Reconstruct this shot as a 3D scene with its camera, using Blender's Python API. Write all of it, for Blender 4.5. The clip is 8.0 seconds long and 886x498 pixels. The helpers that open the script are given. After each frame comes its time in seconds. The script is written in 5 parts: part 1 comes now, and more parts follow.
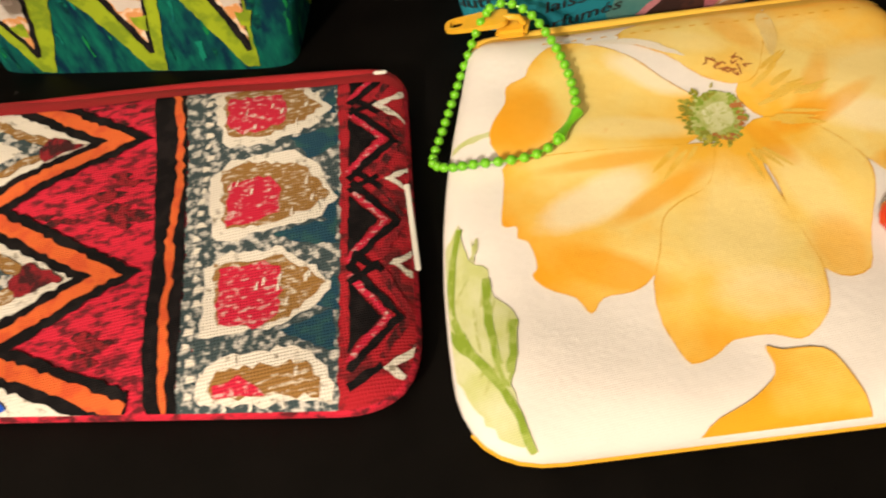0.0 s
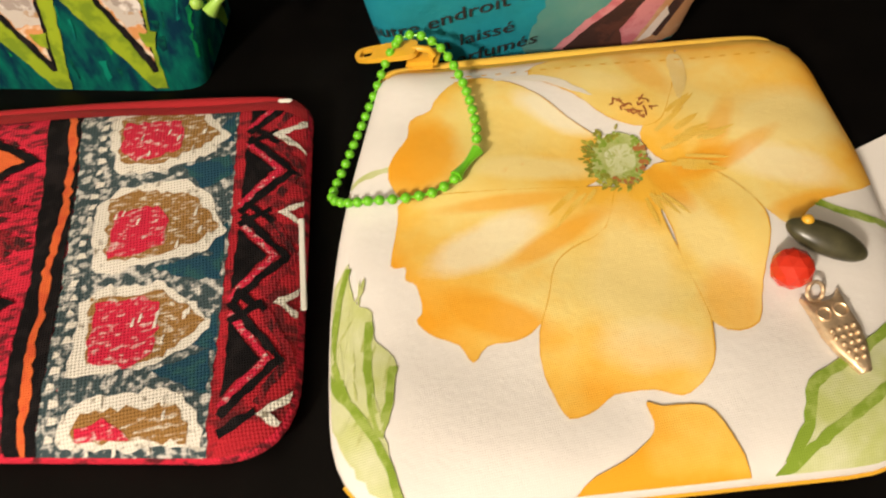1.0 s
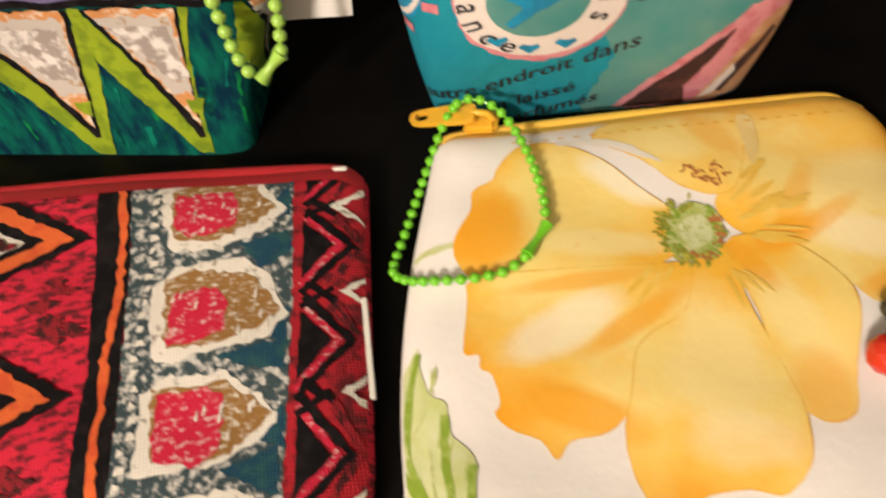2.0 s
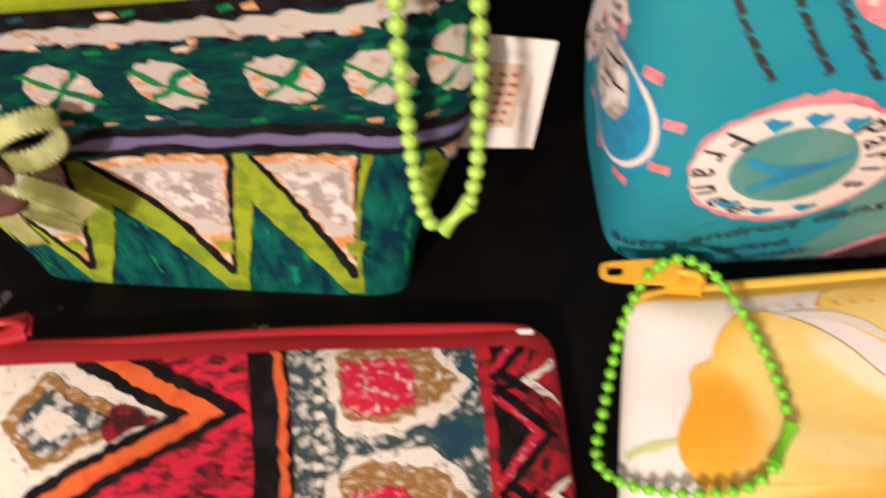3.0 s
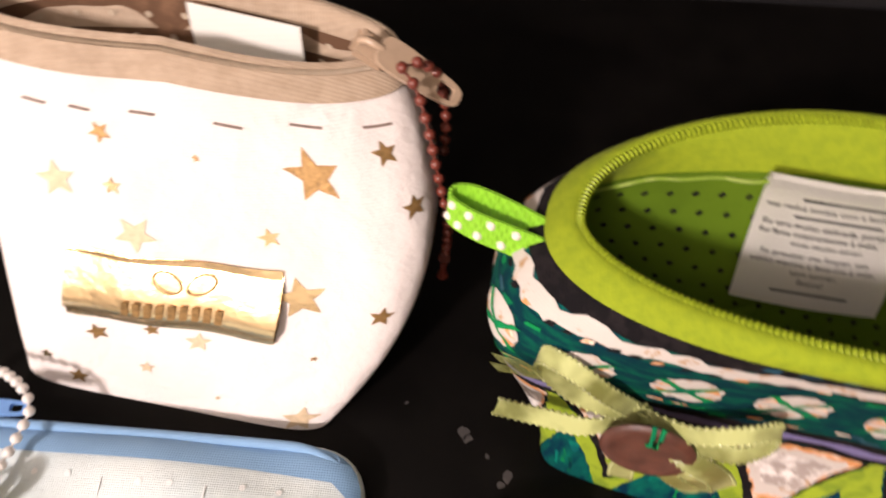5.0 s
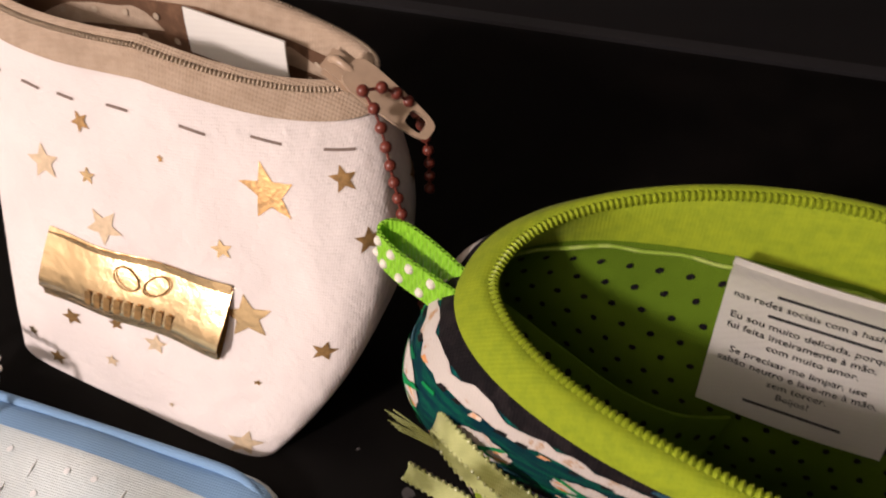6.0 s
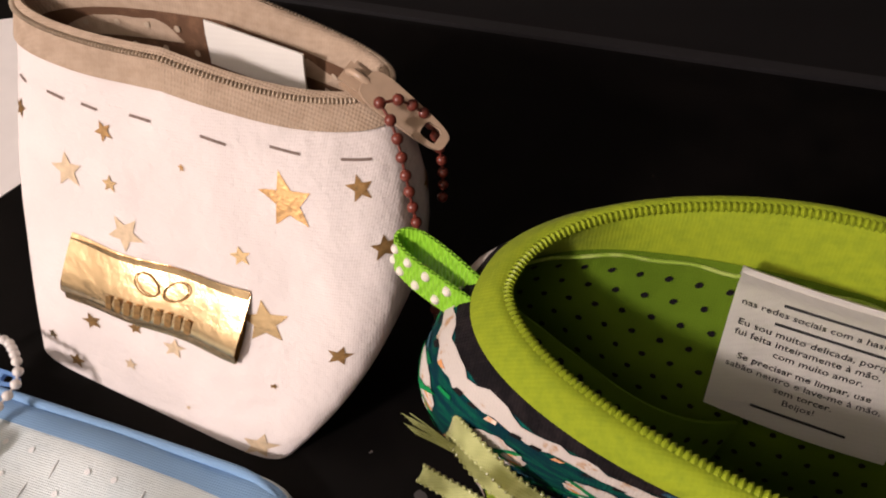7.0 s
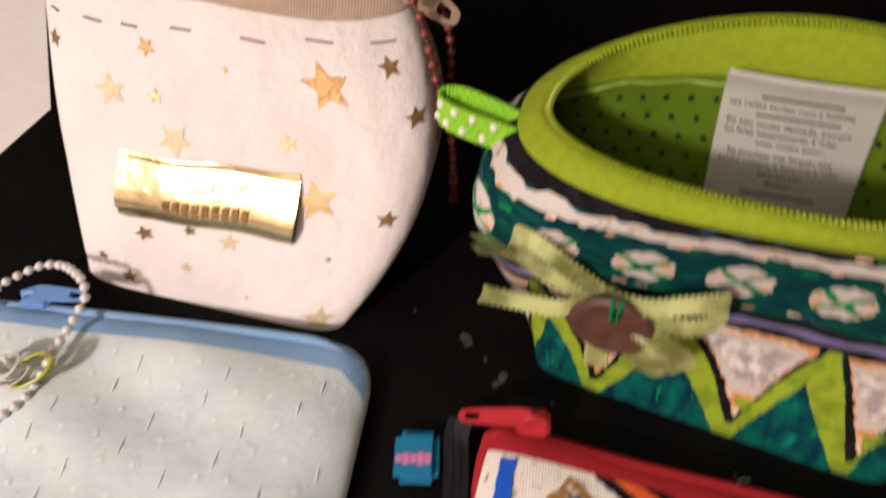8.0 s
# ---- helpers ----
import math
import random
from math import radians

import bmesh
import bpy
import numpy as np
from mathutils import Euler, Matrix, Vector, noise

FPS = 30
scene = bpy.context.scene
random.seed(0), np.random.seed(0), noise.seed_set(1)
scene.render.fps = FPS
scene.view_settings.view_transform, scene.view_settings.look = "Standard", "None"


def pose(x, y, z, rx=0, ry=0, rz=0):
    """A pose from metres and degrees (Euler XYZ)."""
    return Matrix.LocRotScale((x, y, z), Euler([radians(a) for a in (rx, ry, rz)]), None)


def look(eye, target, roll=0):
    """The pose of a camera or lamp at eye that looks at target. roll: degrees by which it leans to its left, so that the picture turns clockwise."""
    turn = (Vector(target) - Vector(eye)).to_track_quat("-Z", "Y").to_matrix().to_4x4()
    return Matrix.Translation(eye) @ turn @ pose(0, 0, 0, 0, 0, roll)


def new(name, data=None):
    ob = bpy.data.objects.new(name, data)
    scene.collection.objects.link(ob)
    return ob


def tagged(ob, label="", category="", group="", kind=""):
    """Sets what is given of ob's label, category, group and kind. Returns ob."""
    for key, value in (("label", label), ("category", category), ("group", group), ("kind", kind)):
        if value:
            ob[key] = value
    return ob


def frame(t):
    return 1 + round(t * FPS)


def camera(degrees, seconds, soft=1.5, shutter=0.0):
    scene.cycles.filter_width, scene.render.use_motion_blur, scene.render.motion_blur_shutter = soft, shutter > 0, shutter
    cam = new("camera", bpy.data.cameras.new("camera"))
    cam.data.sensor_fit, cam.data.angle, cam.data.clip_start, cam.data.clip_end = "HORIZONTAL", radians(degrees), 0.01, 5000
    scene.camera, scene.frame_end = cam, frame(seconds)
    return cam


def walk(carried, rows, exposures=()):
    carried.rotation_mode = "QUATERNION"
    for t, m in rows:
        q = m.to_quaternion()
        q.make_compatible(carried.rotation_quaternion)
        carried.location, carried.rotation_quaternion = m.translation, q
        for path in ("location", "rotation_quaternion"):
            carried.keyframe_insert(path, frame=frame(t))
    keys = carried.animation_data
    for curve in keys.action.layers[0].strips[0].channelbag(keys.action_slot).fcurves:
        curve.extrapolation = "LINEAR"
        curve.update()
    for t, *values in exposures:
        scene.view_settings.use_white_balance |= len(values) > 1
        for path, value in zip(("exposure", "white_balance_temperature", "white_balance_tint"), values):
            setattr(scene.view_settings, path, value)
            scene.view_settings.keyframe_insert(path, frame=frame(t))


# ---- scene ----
cam = camera(64.0, 8.0, soft=2.0, shutter=0.5)
PATH = [
    (0, (0.028, -0.004, 0.161), (0.051, 0.995, -1.571), -10.8),
    (0.5, (0.04, -0.005, 0.159), (0.113, 1.002, -1.567), -7.1),
    (1, (0.051, 0.001, 0.158), (0.133, 1.016, -1.564), -6.4),
    (1.2, (0.053, 0.003, 0.157), (0.141, 1.028, -1.558), -6.9),
    (2.3, (0.027, 0.037, 0.164), (0.092, 1.055, -1.557), -8.2),
    (2.5, (0.017, 0.048, 0.163), (0.108, 1.083, -1.545), -5.9),
    (3, (-0.002, 0.078, 0.165), (0.108, 1.107, -1.546), -4.4),
    (3.5, (-0.041, 0.103, 0.173), (0.072, 1.12, -1.545), -3.2),
    (3.8, (-0.064, 0.114, 0.175), (0.082, 1.116, -1.55), -1.3),
    (4, (-0.077, 0.12, 0.178), (0.099, 1.146, -1.53), 0.2),
    (4.5, (-0.11, 0.122, 0.183), (0.095, 1.153, -1.518), 3.1),
    (4.7, (-0.126, 0.127, 0.189), (0.08, 1.165, -1.508), 3.9),
    (4.8, (-0.127, 0.132, 0.193), (-0.014, 1.166, -1.515), 1.9),
    (5, (-0.128, 0.132, 0.201), (-0.158, 1.202, -1.489), 2.1),
    (5.2, (-0.116, 0.134, 0.196), (-0.23, 1.224, -1.477), 1.2),
    (6.3, (-0.086, 0.148, 0.188), (-0.553, 1.257, -1.41), -5.5),
    (6.5, (-0.086, 0.147, 0.189), (-0.542, 1.258, -1.41), -5.2),
    (7, (-0.088, 0.144, 0.192), (-0.529, 1.261, -1.407), -5.1),
    (7.5, (-0.089, 0.137, 0.197), (-0.495, 1.246, -1.417), -5.3),
    (8, (-0.106, 0.102, 0.202), (-0.333, 1.161, -1.479), -5.3),
]
EXPOSURES = [
    (0.0, 0.03, 6900, 12), (0.5, 0.0, 6700, 11), (1.2, -0.05, 6450, 10), (2.5, 0.04, 6450, 19), (3.0, 0.15, 6300, 23), (3.5, 0.32, 6150, 23), (4.0, 0.40, 6000, 23),
    (4.8, 0.36, 5950, 22), (5.2, 0.08, 5950, 24), (6.3, -0.24, 5950, 24), (7.5, -0.24, 5950, 24), (8.0, -0.24, 6000, 22),
]
walk(cam, [(t, look(eye, target, roll)) for t, eye, target, roll in PATH], EXPOSURES)

# ---- light ----
world = bpy.data.worlds.new("room_air")
scene.world = world
world.use_nodes = True
world.node_tree.nodes["Background"].inputs[0].default_value = (1.0, 0.9, 0.78, 1)
world.node_tree.nodes["Background"].inputs[1].default_value = 0.02


def bulb(name, place, radius, watts, color):
    data = bpy.data.lights.new(name, "POINT")
    data.shadow_soft_size, data.energy, data.color = radius, watts, color
    ob = new(name, data)
    ob.location = place
    return ob


bulb("room_bulb", (-1.00, -1.06, 1.15), 0.11, 160, (1.0, 0.87, 0.71))

# ---- materials ----


def nodes_of(name):
    m = bpy.data.materials.new(name)
    m.use_nodes = True
    nt = m.node_tree
    return m, nt, nt.nodes["Principled BSDF"]


def rgba(c):
    return (*c, 1.0)


def tex(nt, kind, coords, **values):
    n = nt.nodes.new(kind)
    for k, v in values.items():
        n.inputs[k].default_value = v
    nt.links.new(coords, n.inputs["Vector"])
    return n


def ramp(nt, fac, stops):
    n = nt.nodes.new("ShaderNodeValToRGB")
    e = n.color_ramp.elements
    while len(e) < len(stops):
        e.new(0.5)
    for i, (p, c) in enumerate(stops):
        e[i].position, e[i].color = p, rgba(c)
    nt.links.new(fac, n.inputs[0])
    return n


def mixed(nt, fac, a, b, blend="MIX"):
    n = nt.nodes.new("ShaderNodeMix")
    n.data_type, n.blend_type = "RGBA", blend
    for sock, v in ((n.inputs[0], fac), (n.inputs[6], a), (n.inputs[7], b)):
        if isinstance(v, (int, float)):
            sock.default_value = v
        elif isinstance(v, tuple):
            sock.default_value = rgba(v)
        else:
            nt.links.new(v, sock)
    return n.outputs[2]


def place_of(nt, scale=(1, 1, 1)):
    co = nt.nodes.new("ShaderNodeTexCoord")
    mp = nt.nodes.new("ShaderNodeMapping")
    mp.inputs["Scale"].default_value = scale
    nt.links.new(co.outputs["Object"], mp.inputs[0])
    return mp.outputs[0]


def weave_bump(nt, coords, bsdf, pitch, strength, wrinkle=0.0, upright=False):
    """Crossed threads, pitch metres apart, with a broad crease relief."""
    waves = []
    for axis in ("X", "Z") if upright else ("X", "Y"):
        w = nt.nodes.new("ShaderNodeTexWave")
        w.bands_direction = axis
        w.inputs["Scale"].default_value = 0.314 / pitch
        w.inputs["Distortion"].default_value = 1.2
        w.inputs["Detail"].default_value = 1.0
        w.inputs["Detail Scale"].default_value = 2.0
        nt.links.new(coords, w.inputs["Vector"])
        waves.append(w.outputs["Fac"])
    add = nt.nodes.new("ShaderNodeMath")
    add.operation = "ADD"
    nt.links.new(waves[0], add.inputs[0])
    nt.links.new(waves[1], add.inputs[1])
    b = nt.nodes.new("ShaderNodeBump")
    b.inputs["Strength"].default_value = strength
    b.inputs["Distance"].default_value = pitch * 0.35
    nt.links.new(add.outputs[0], b.inputs["Height"])
    last = b
    if wrinkle:
        nz = tex(nt, "ShaderNodeTexNoise", coords, Scale=90.0, Detail=4.0, Roughness=0.55)
        b2 = nt.nodes.new("ShaderNodeBump")
        b2.inputs["Strength"].default_value = wrinkle
        b2.inputs["Distance"].default_value = 0.004
        nt.links.new(nz.outputs["Fac"], b2.inputs["Height"])
        nt.links.new(b.outputs[0], b2.inputs["Normal"])
        last = b2
    nt.links.new(last.outputs[0], bsdf.inputs["Normal"])
    return add.outputs[0]


def fabric(name, color, second=None, amount=0.5, blotch=160.0, stretch=(1, 1, 1), pitch=0.0006, relief=0.5,
           wrinkle=0.0, rough=0.85, sheen=0.02, sharp=0.06, thread=0.12, spec=0.25, upright=False):
    """Woven cloth: a ground colour, printed or shading blotches of a second one, thread shade and relief."""
    m, nt, b = nodes_of(name)
    co = place_of(nt)
    st = place_of(nt, stretch)
    col = color
    if second:
        nz = tex(nt, "ShaderNodeTexNoise", st, Scale=blotch, Detail=3.0, Roughness=0.6)
        lo = 0.5 + (0.5 - amount) * 0.4
        rp = ramp(nt, nz.outputs["Fac"], [(max(lo - sharp, 0), color), (min(lo + sharp, 1), second)])
        col = rp.outputs[0]
    fade = tex(nt, "ShaderNodeTexNoise", co, Scale=35.0, Detail=2.0)
    shade = ramp(nt, fade.outputs["Fac"], [(0.3, (0.86, 0.86, 0.86)), (0.7, (1.0, 1.0, 1.0))])
    col = mixed(nt, 0.8, col, shade.outputs[0], "MULTIPLY")
    threads = weave_bump(nt, co, b, pitch, relief, wrinkle, upright)
    tr = ramp(nt, threads, [(0.3, (0.72, 0.72, 0.72)), (1.0, (1, 1, 1))])
    col = mixed(nt, thread * 4, col, tr.outputs[0], "MULTIPLY")
    nt.links.new(col, b.inputs["Base Color"])
    b.inputs["Roughness"].default_value = rough
    b.inputs["Sheen Weight"].default_value = sheen
    b.inputs["Specular IOR Level"].default_value = spec
    return m


def plain(name, color, rough=0.5, metal=0.0, vary=0.12, scale=400.0, bump=0.0, spec=0.5):
    m, nt, b = nodes_of(name)
    co = place_of(nt)
    nz = tex(nt, "ShaderNodeTexNoise", co, Scale=scale, Detail=4.0)
    dark = tuple(c * (1 - vary * 2) for c in color)
    rp = ramp(nt, nz.outputs["Fac"], [(0.3, dark), (0.7, color)])
    nt.links.new(rp.outputs[0], b.inputs["Base Color"])
    b.inputs["Roughness"].default_value, b.inputs["Metallic"].default_value = rough, metal
    b.inputs["Specular IOR Level"].default_value = spec
    if bump:
        bp = nt.nodes.new("ShaderNodeBump")
        bp.inputs["Strength"].default_value, bp.inputs["Distance"].default_value = bump, 0.0006
        nt.links.new(nz.outputs["Fac"], bp.inputs["Height"])
        nt.links.new(bp.outputs[0], b.inputs["Normal"])
    return m


BLACK_TABLE = plain("black_table_top", (0.0036, 0.0030, 0.0027), rough=0.42, vary=0.3, scale=60, bump=0.05, spec=0.12)
EDGE_TRIM = plain("grey_edge_trim", (0.012, 0.011, 0.012), rough=0.5)
# Bounce surface of added, unseen room sides; gives the gold foil something bright to mirror.
LIGHT_ROOM = plain("cream_bounce_surface", (0.62, 0.57, 0.50), rough=0.8, scale=3)
# Near-black colour keeps the background dark although the bulb reaches it.
DARK_ROOM = plain("dark_room_surface", (0.005, 0.004, 0.0042), rough=0.8, scale=3)
RED_CLOTH = fabric("red_printed_cotton", (0.68, 0.018, 0.052), (0.14, 0.010, 0.018), 0.40, 230, (1, 2.2, 1), relief=0.5, pitch=0.0008, thread=0.055)
WHITE_CLOTH = fabric("white_cotton", (0.80, 0.77, 0.74), pitch=0.0005, relief=0.12, wrinkle=0.12, thread=0.015)
GREEN_CLOTH = fabric("teal_green_cotton", (0.001, 0.125, 0.085), (0.001, 0.022, 0.048), 0.55, 200, (1, 1, 0.35), sharp=0.14, relief=0.25, thread=0.04, sheen=0.0, spec=0.08, upright=True)
MUSLIN = fabric("white_muslin", (0.77, 0.71, 0.68), pitch=0.0006, relief=0.18, wrinkle=0.42, thread=0.03, upright=True)
AQUA_CLOTH = fabric("aqua_printed_cotton", (0.008, 0.25, 0.36), (0.02, 0.27, 0.33), 0.5, 30, sharp=0.2, pitch=0.0005, relief=0.25, wrinkle=0.25, sheen=0.0, spec=0.12, upright=True)
BLUE_GAUZE = fabric("pale_blue_gauze", (0.70, 0.77, 0.77), (0.62, 0.71, 0.73), 0.5, 60, sharp=0.2, pitch=0.0006, relief=0.35, wrinkle=0.2)
LIME_TAPE = fabric("lime_zip_tape", (0.25, 0.32, 0.006), (0.20, 0.27, 0.006), 0.4, 500, sharp=0.15, pitch=0.0007, relief=0.15, thread=0.03)
BEIGE_TAPE = fabric("beige_zip_tape", (0.47, 0.36, 0.26), (0.40, 0.30, 0.21), 0.4, 300, sharp=0.15, pitch=0.0008, relief=0.3, thread=0.05)
YELLOW_TAPE = fabric("yellow_zip_tape", (0.82, 0.52, 0.075), pitch=0.0007, thread=0.05, relief=0.25)
RED_TAPE = fabric("red_zip_tape", (0.36, 0.015, 0.02), pitch=0.0007, thread=0.05, relief=0.25)
BLUE_TAPE = fabric("blue_zip_tape", (0.22, 0.38, 0.60), pitch=0.0007, thread=0.05, relief=0.25)
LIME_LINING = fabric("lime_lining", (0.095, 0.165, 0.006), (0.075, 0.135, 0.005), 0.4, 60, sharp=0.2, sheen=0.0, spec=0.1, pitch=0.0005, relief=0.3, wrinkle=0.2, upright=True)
BROWN_LINING = fabric("brown_dotted_lining", (0.13, 0.068, 0.036), (0.20, 0.11, 0.06), 0.35, 120, pitch=0.0005, relief=0.3, upright=True)

# ---- shapes ----


def turned(x, y, c, deg):
    a = radians(deg)
    return c[0] + x * math.cos(a) - y * math.sin(a), c[1] + x * math.sin(a) + y * math.cos(a)


def rounded(corners, radius, step=0.002):
    """A closed outline through straight sides and rounded corners, evenly stepped."""
    pts, n = [], len(corners)
    for i in range(n):
        p, q, r = (np.array(corners[j % n], float) for j in (i - 1, i, i + 1))
        a, b = (p - q), (r - q)
        la, lb = np.hypot(*a), np.hypot(*b)
        rad = radius[i] if isinstance(radius, (list, tuple)) else radius
        a, b = q + a / la * min(rad, la * 0.49), q + b / lb * min(rad, lb * 0.49)
        for k in range(9):
            t = k / 8
            pts.append((1 - t) ** 2 * a + 2 * t * (1 - t) * q + t * t * b)
    out, m = [], len(pts)
    for i in range(m):
        a, b = pts[i], pts[(i + 1) % m]
        k = max(1, int(round(np.hypot(*(b - a)) / step)))
        out += [tuple(a + (b - a) * j / k) for j in range(k)]
    return out


class Pillow:
    """A flat stuffed pouch: a height over its plan, full in the middle and falling to a seam."""

    def __init__(self, c, deg, corners, radius, seam, rise, power=6.0, wave=0.0006):
        self.c, self.deg, self.seam, self.rise, self.power, self.wave = c, deg, seam, rise, power, wave
        self.outline = rounded(corners, radius)
        o = np.array(self.outline)
        self.angles = np.unwrap(np.arctan2(o[:, 1], o[:, 0]))
        self.radii = np.hypot(o[:, 0], o[:, 1])
        if self.angles[-1] < self.angles[0]:
            self.angles, self.radii = self.angles[::-1], self.radii[::-1]

    def edge(self, x, y):
        a = math.atan2(y, x)
        a0 = self.angles[0]
        a = a0 + (a - a0) % (2 * math.pi)
        r = np.interp(a, np.r_[self.angles, a0 + 2 * math.pi], np.r_[self.radii, self.radii[0]])
        return min(math.hypot(x, y) / r, 1.0)

    def top(self, x, y):
        s = self.edge(x, y)
        full = math.sqrt(max(1 - s ** self.power, 0))
        w = self.wave * full * (math.sin(x * 95 + 1) * math.cos(y * 80 + 2) + 0.6 * math.sin(y * 190 + x * 60))
        return self.seam + self.rise * full + w

    def at(self, x, y, off=0.0):
        X, Y = turned(x, y, self.c, self.deg)
        return X, Y, self.top(x, y) + off


def spow(c, p):
    return math.copysign(abs(c) ** p, c)


class Standing:
    """A standing pouch: a boxy base that opens upward into a lens-shaped rim. a: turns round it from its right end, v: height."""

    def __init__(self, c, deg, base, rim, lean, height, square=(3.6, 2.0), swell=0.003, droop=0.0, ease=0.8, twist=0.0, wide=0.0, sway=0.0, late=1.0, slant=0.0, back=None):
        self.c, self.deg, self.base, self.rim, self.lean, self.height = c, deg, base, rim, lean, height
        self.square, self.swell, self.droop, self.ease, self.twist = square, swell, droop, ease, twist
        self.wide, self.sway, self.late, self.cuts, self.crease, self.slant = wide, sway, late, {}, 0.0004, slant
        self.back = back or (square[1], 1.0)

    def section(self, v):
        """Plan of the pouch at height v, evenly stepped round it, with the outward way at each step."""
        key = round(v, 4)
        if key not in self.cuts:
            k = min(max(v, 0.0), 1.0)
            bump = math.sin(math.pi * k)
            e = k ** self.ease
            w = self.base[0] + (self.rim[0] - self.base[0]) * e + self.wide * math.sin(math.pi * k ** self.late)
            d = self.base[1] + (self.rim[1] - self.base[1]) * e + self.swell * bump
            n = self.square[0] + (self.square[1] - self.square[0]) * k
            ang = np.linspace(0, 2 * math.pi, 721)
            ca, sa = np.cos(ang), np.sin(ang)
            nb = self.square[0] + (self.back[0] - self.square[0]) * k
            n = np.where(sa > 0, nb, n)
            deep = np.where(sa > 0, 1 + (self.back[1] - 1) * k, 1.0)
            x, y = w * np.sign(ca) * np.abs(ca) ** (2 / n), d * deep * np.sign(sa) * np.abs(sa) ** (2 / n)
            run = np.r_[0, np.cumsum(np.hypot(np.diff(x), np.diff(y)))]
            u = np.linspace(0, run[-1], 361)
            x, y = np.interp(u, run, x), np.interp(u, run, y)
            tx, ty = np.gradient(x), np.gradient(y)
            size = np.hypot(tx, ty) + 1e-12
            self.cuts[key] = (x, y, ty / size, -tx / size, self.lean[0] * v + self.sway * bump, self.lean[1] * v)
        return self.cuts[key]

    def at(self, a, v, off=0.0):
        x, y, nx, ny, sx, sy = self.section(v)
        f = (a % 1.0) * 360
        i = min(int(f), 359)
        f -= i
        px, py = x[i] + (x[i + 1] - x[i]) * f, y[i] + (y[i + 1] - y[i]) * f
        qx, qy = nx[i] + (nx[i + 1] - nx[i]) * f, ny[i] + (ny[i + 1] - ny[i]) * f
        px, py = turned(px + qx * off + sx, py + qy * off + sy, (0, 0), self.twist * v)
        X, Y = turned(px, py, self.c, self.deg)
        fold = self.crease * math.sin(math.pi * min(max(v, 0), 1)) * (math.sin(a * 57 + v * 5) + 0.7 * math.sin(a * 31 - v * 9))
        ca = math.cos(2 * math.pi * a)
        return X + fold * 0.3, Y + fold, v * (self.height - self.droop * ca * ca - self.slant * v * v * (ca + abs(ca)) / 2)


RED = Pillow((-0.046, 0.107), -9.5, [(0.0689, 0.0516), (-0.0755, 0.0512), (-0.0693, -0.0466), (0.0739, -0.051)], [0.008, 0.006, 0.012, 0.02], 0.005, 0.007, 8)
YELLOW = Pillow((0.096, 0.083), -8.0, [(0.0645, 0.0656), (-0.0545, 0.061), (-0.0673, -0.0024), (-0.0639, -0.0625), (0.0644, -0.0556), (0.071, 0.012)], [0.016, 0.006, 0.03, 0.022, 0.022, 0.02], 0.005, 0.009, 8)
BLUE = Pillow((-0.211, 0.138), -1.0, [(0.0636, 0.0516), (-0.0649, 0.0509), (-0.0632, -0.0491), (0.0618, -0.0469)], [0.018, 0.01, 0.012, 0.012], 0.005, 0.008, 7, 0.0013)
GREEN = Standing((-0.047, 0.1965), -14.2, (0.051, 0.0205), (0.0575, 0.0285), (-0.0025, 0.0118), 0.0935, (9.0, 1.7), -0.0050, 0.008, 1.0, 9.2, 0.016, 0.0, 1.9, back=(2.25, 1.06))
WHITE = Standing((-0.205, 0.220), -7.5, (0.048, 0.021), (0.050, 0.014), (0.009, 0.044), 0.091, (7.0, 2.2), 0.004, 0.0, 0.8, 7.0, 0.0092, 0.0072, 1.0, 0.009)
PARIS = Standing((0.101, 0.183), -8.0, (0.047, 0.027), (0.050, 0.020), (0.0, 0.002), 0.095, (6.0, 2.4), 0.009, 0.0, 0.8, 0.0, 0.004)
# ---- end of shapes ----


def part(name, bm, material, parent=None, label=""):
    me = bpy.data.meshes.new(name)
    bmesh.ops.recalc_face_normals(bm, faces=bm.faces)
    bm.to_mesh(me)
    bm.free()
    for p in me.polygons:
        p.use_smooth = True
    me.set_sharp_from_angle(angle=radians(50))
    me.materials.append(material)
    ob = new(name, me)
    if parent:
        ob.parent = parent
    if label:
        ob["label"] = label
    return ob


def thing(name, label, category, group="", kind=""):
    return tagged(new(name), label, category, group, kind)


def lofted(rings, close_first=False, close_last=False, loop=True):
    bm = bmesh.new()
    rows = [[bm.verts.new(p) for p in r] for r in rings]
    for r, s in zip(rows, rows[1:]):
        n = len(r)
        for i in range(n if loop else n - 1):
            bm.faces.new((r[i], r[(i + 1) % n], s[(i + 1) % n], s[i]))
    if close_first:
        bm.faces.new(rows[0])
    if close_last:
        bm.faces.new(rows[-1])
    return bm


def pillow_body(p, material, parent, name="body"):
    rings = []
    for s in [1, 0.997, 0.99, 0.98, 0.965, 0.95, 0.93, 0.9, 0.87] + list(np.linspace(0.84, 0.02, 34)):
        rings.append([p.at(x * s, y * s) for x, y in p.outline])
    under = []
    for s, z in ((0.9, 0.0006), (0.97, 0.0016), (0.992, 0.0035)):
        under.append([(*turned(x * s, y * s, p.c, p.deg), z) for x, y in p.outline])
    return part(name, lofted(under + rings, True, True), material, parent)


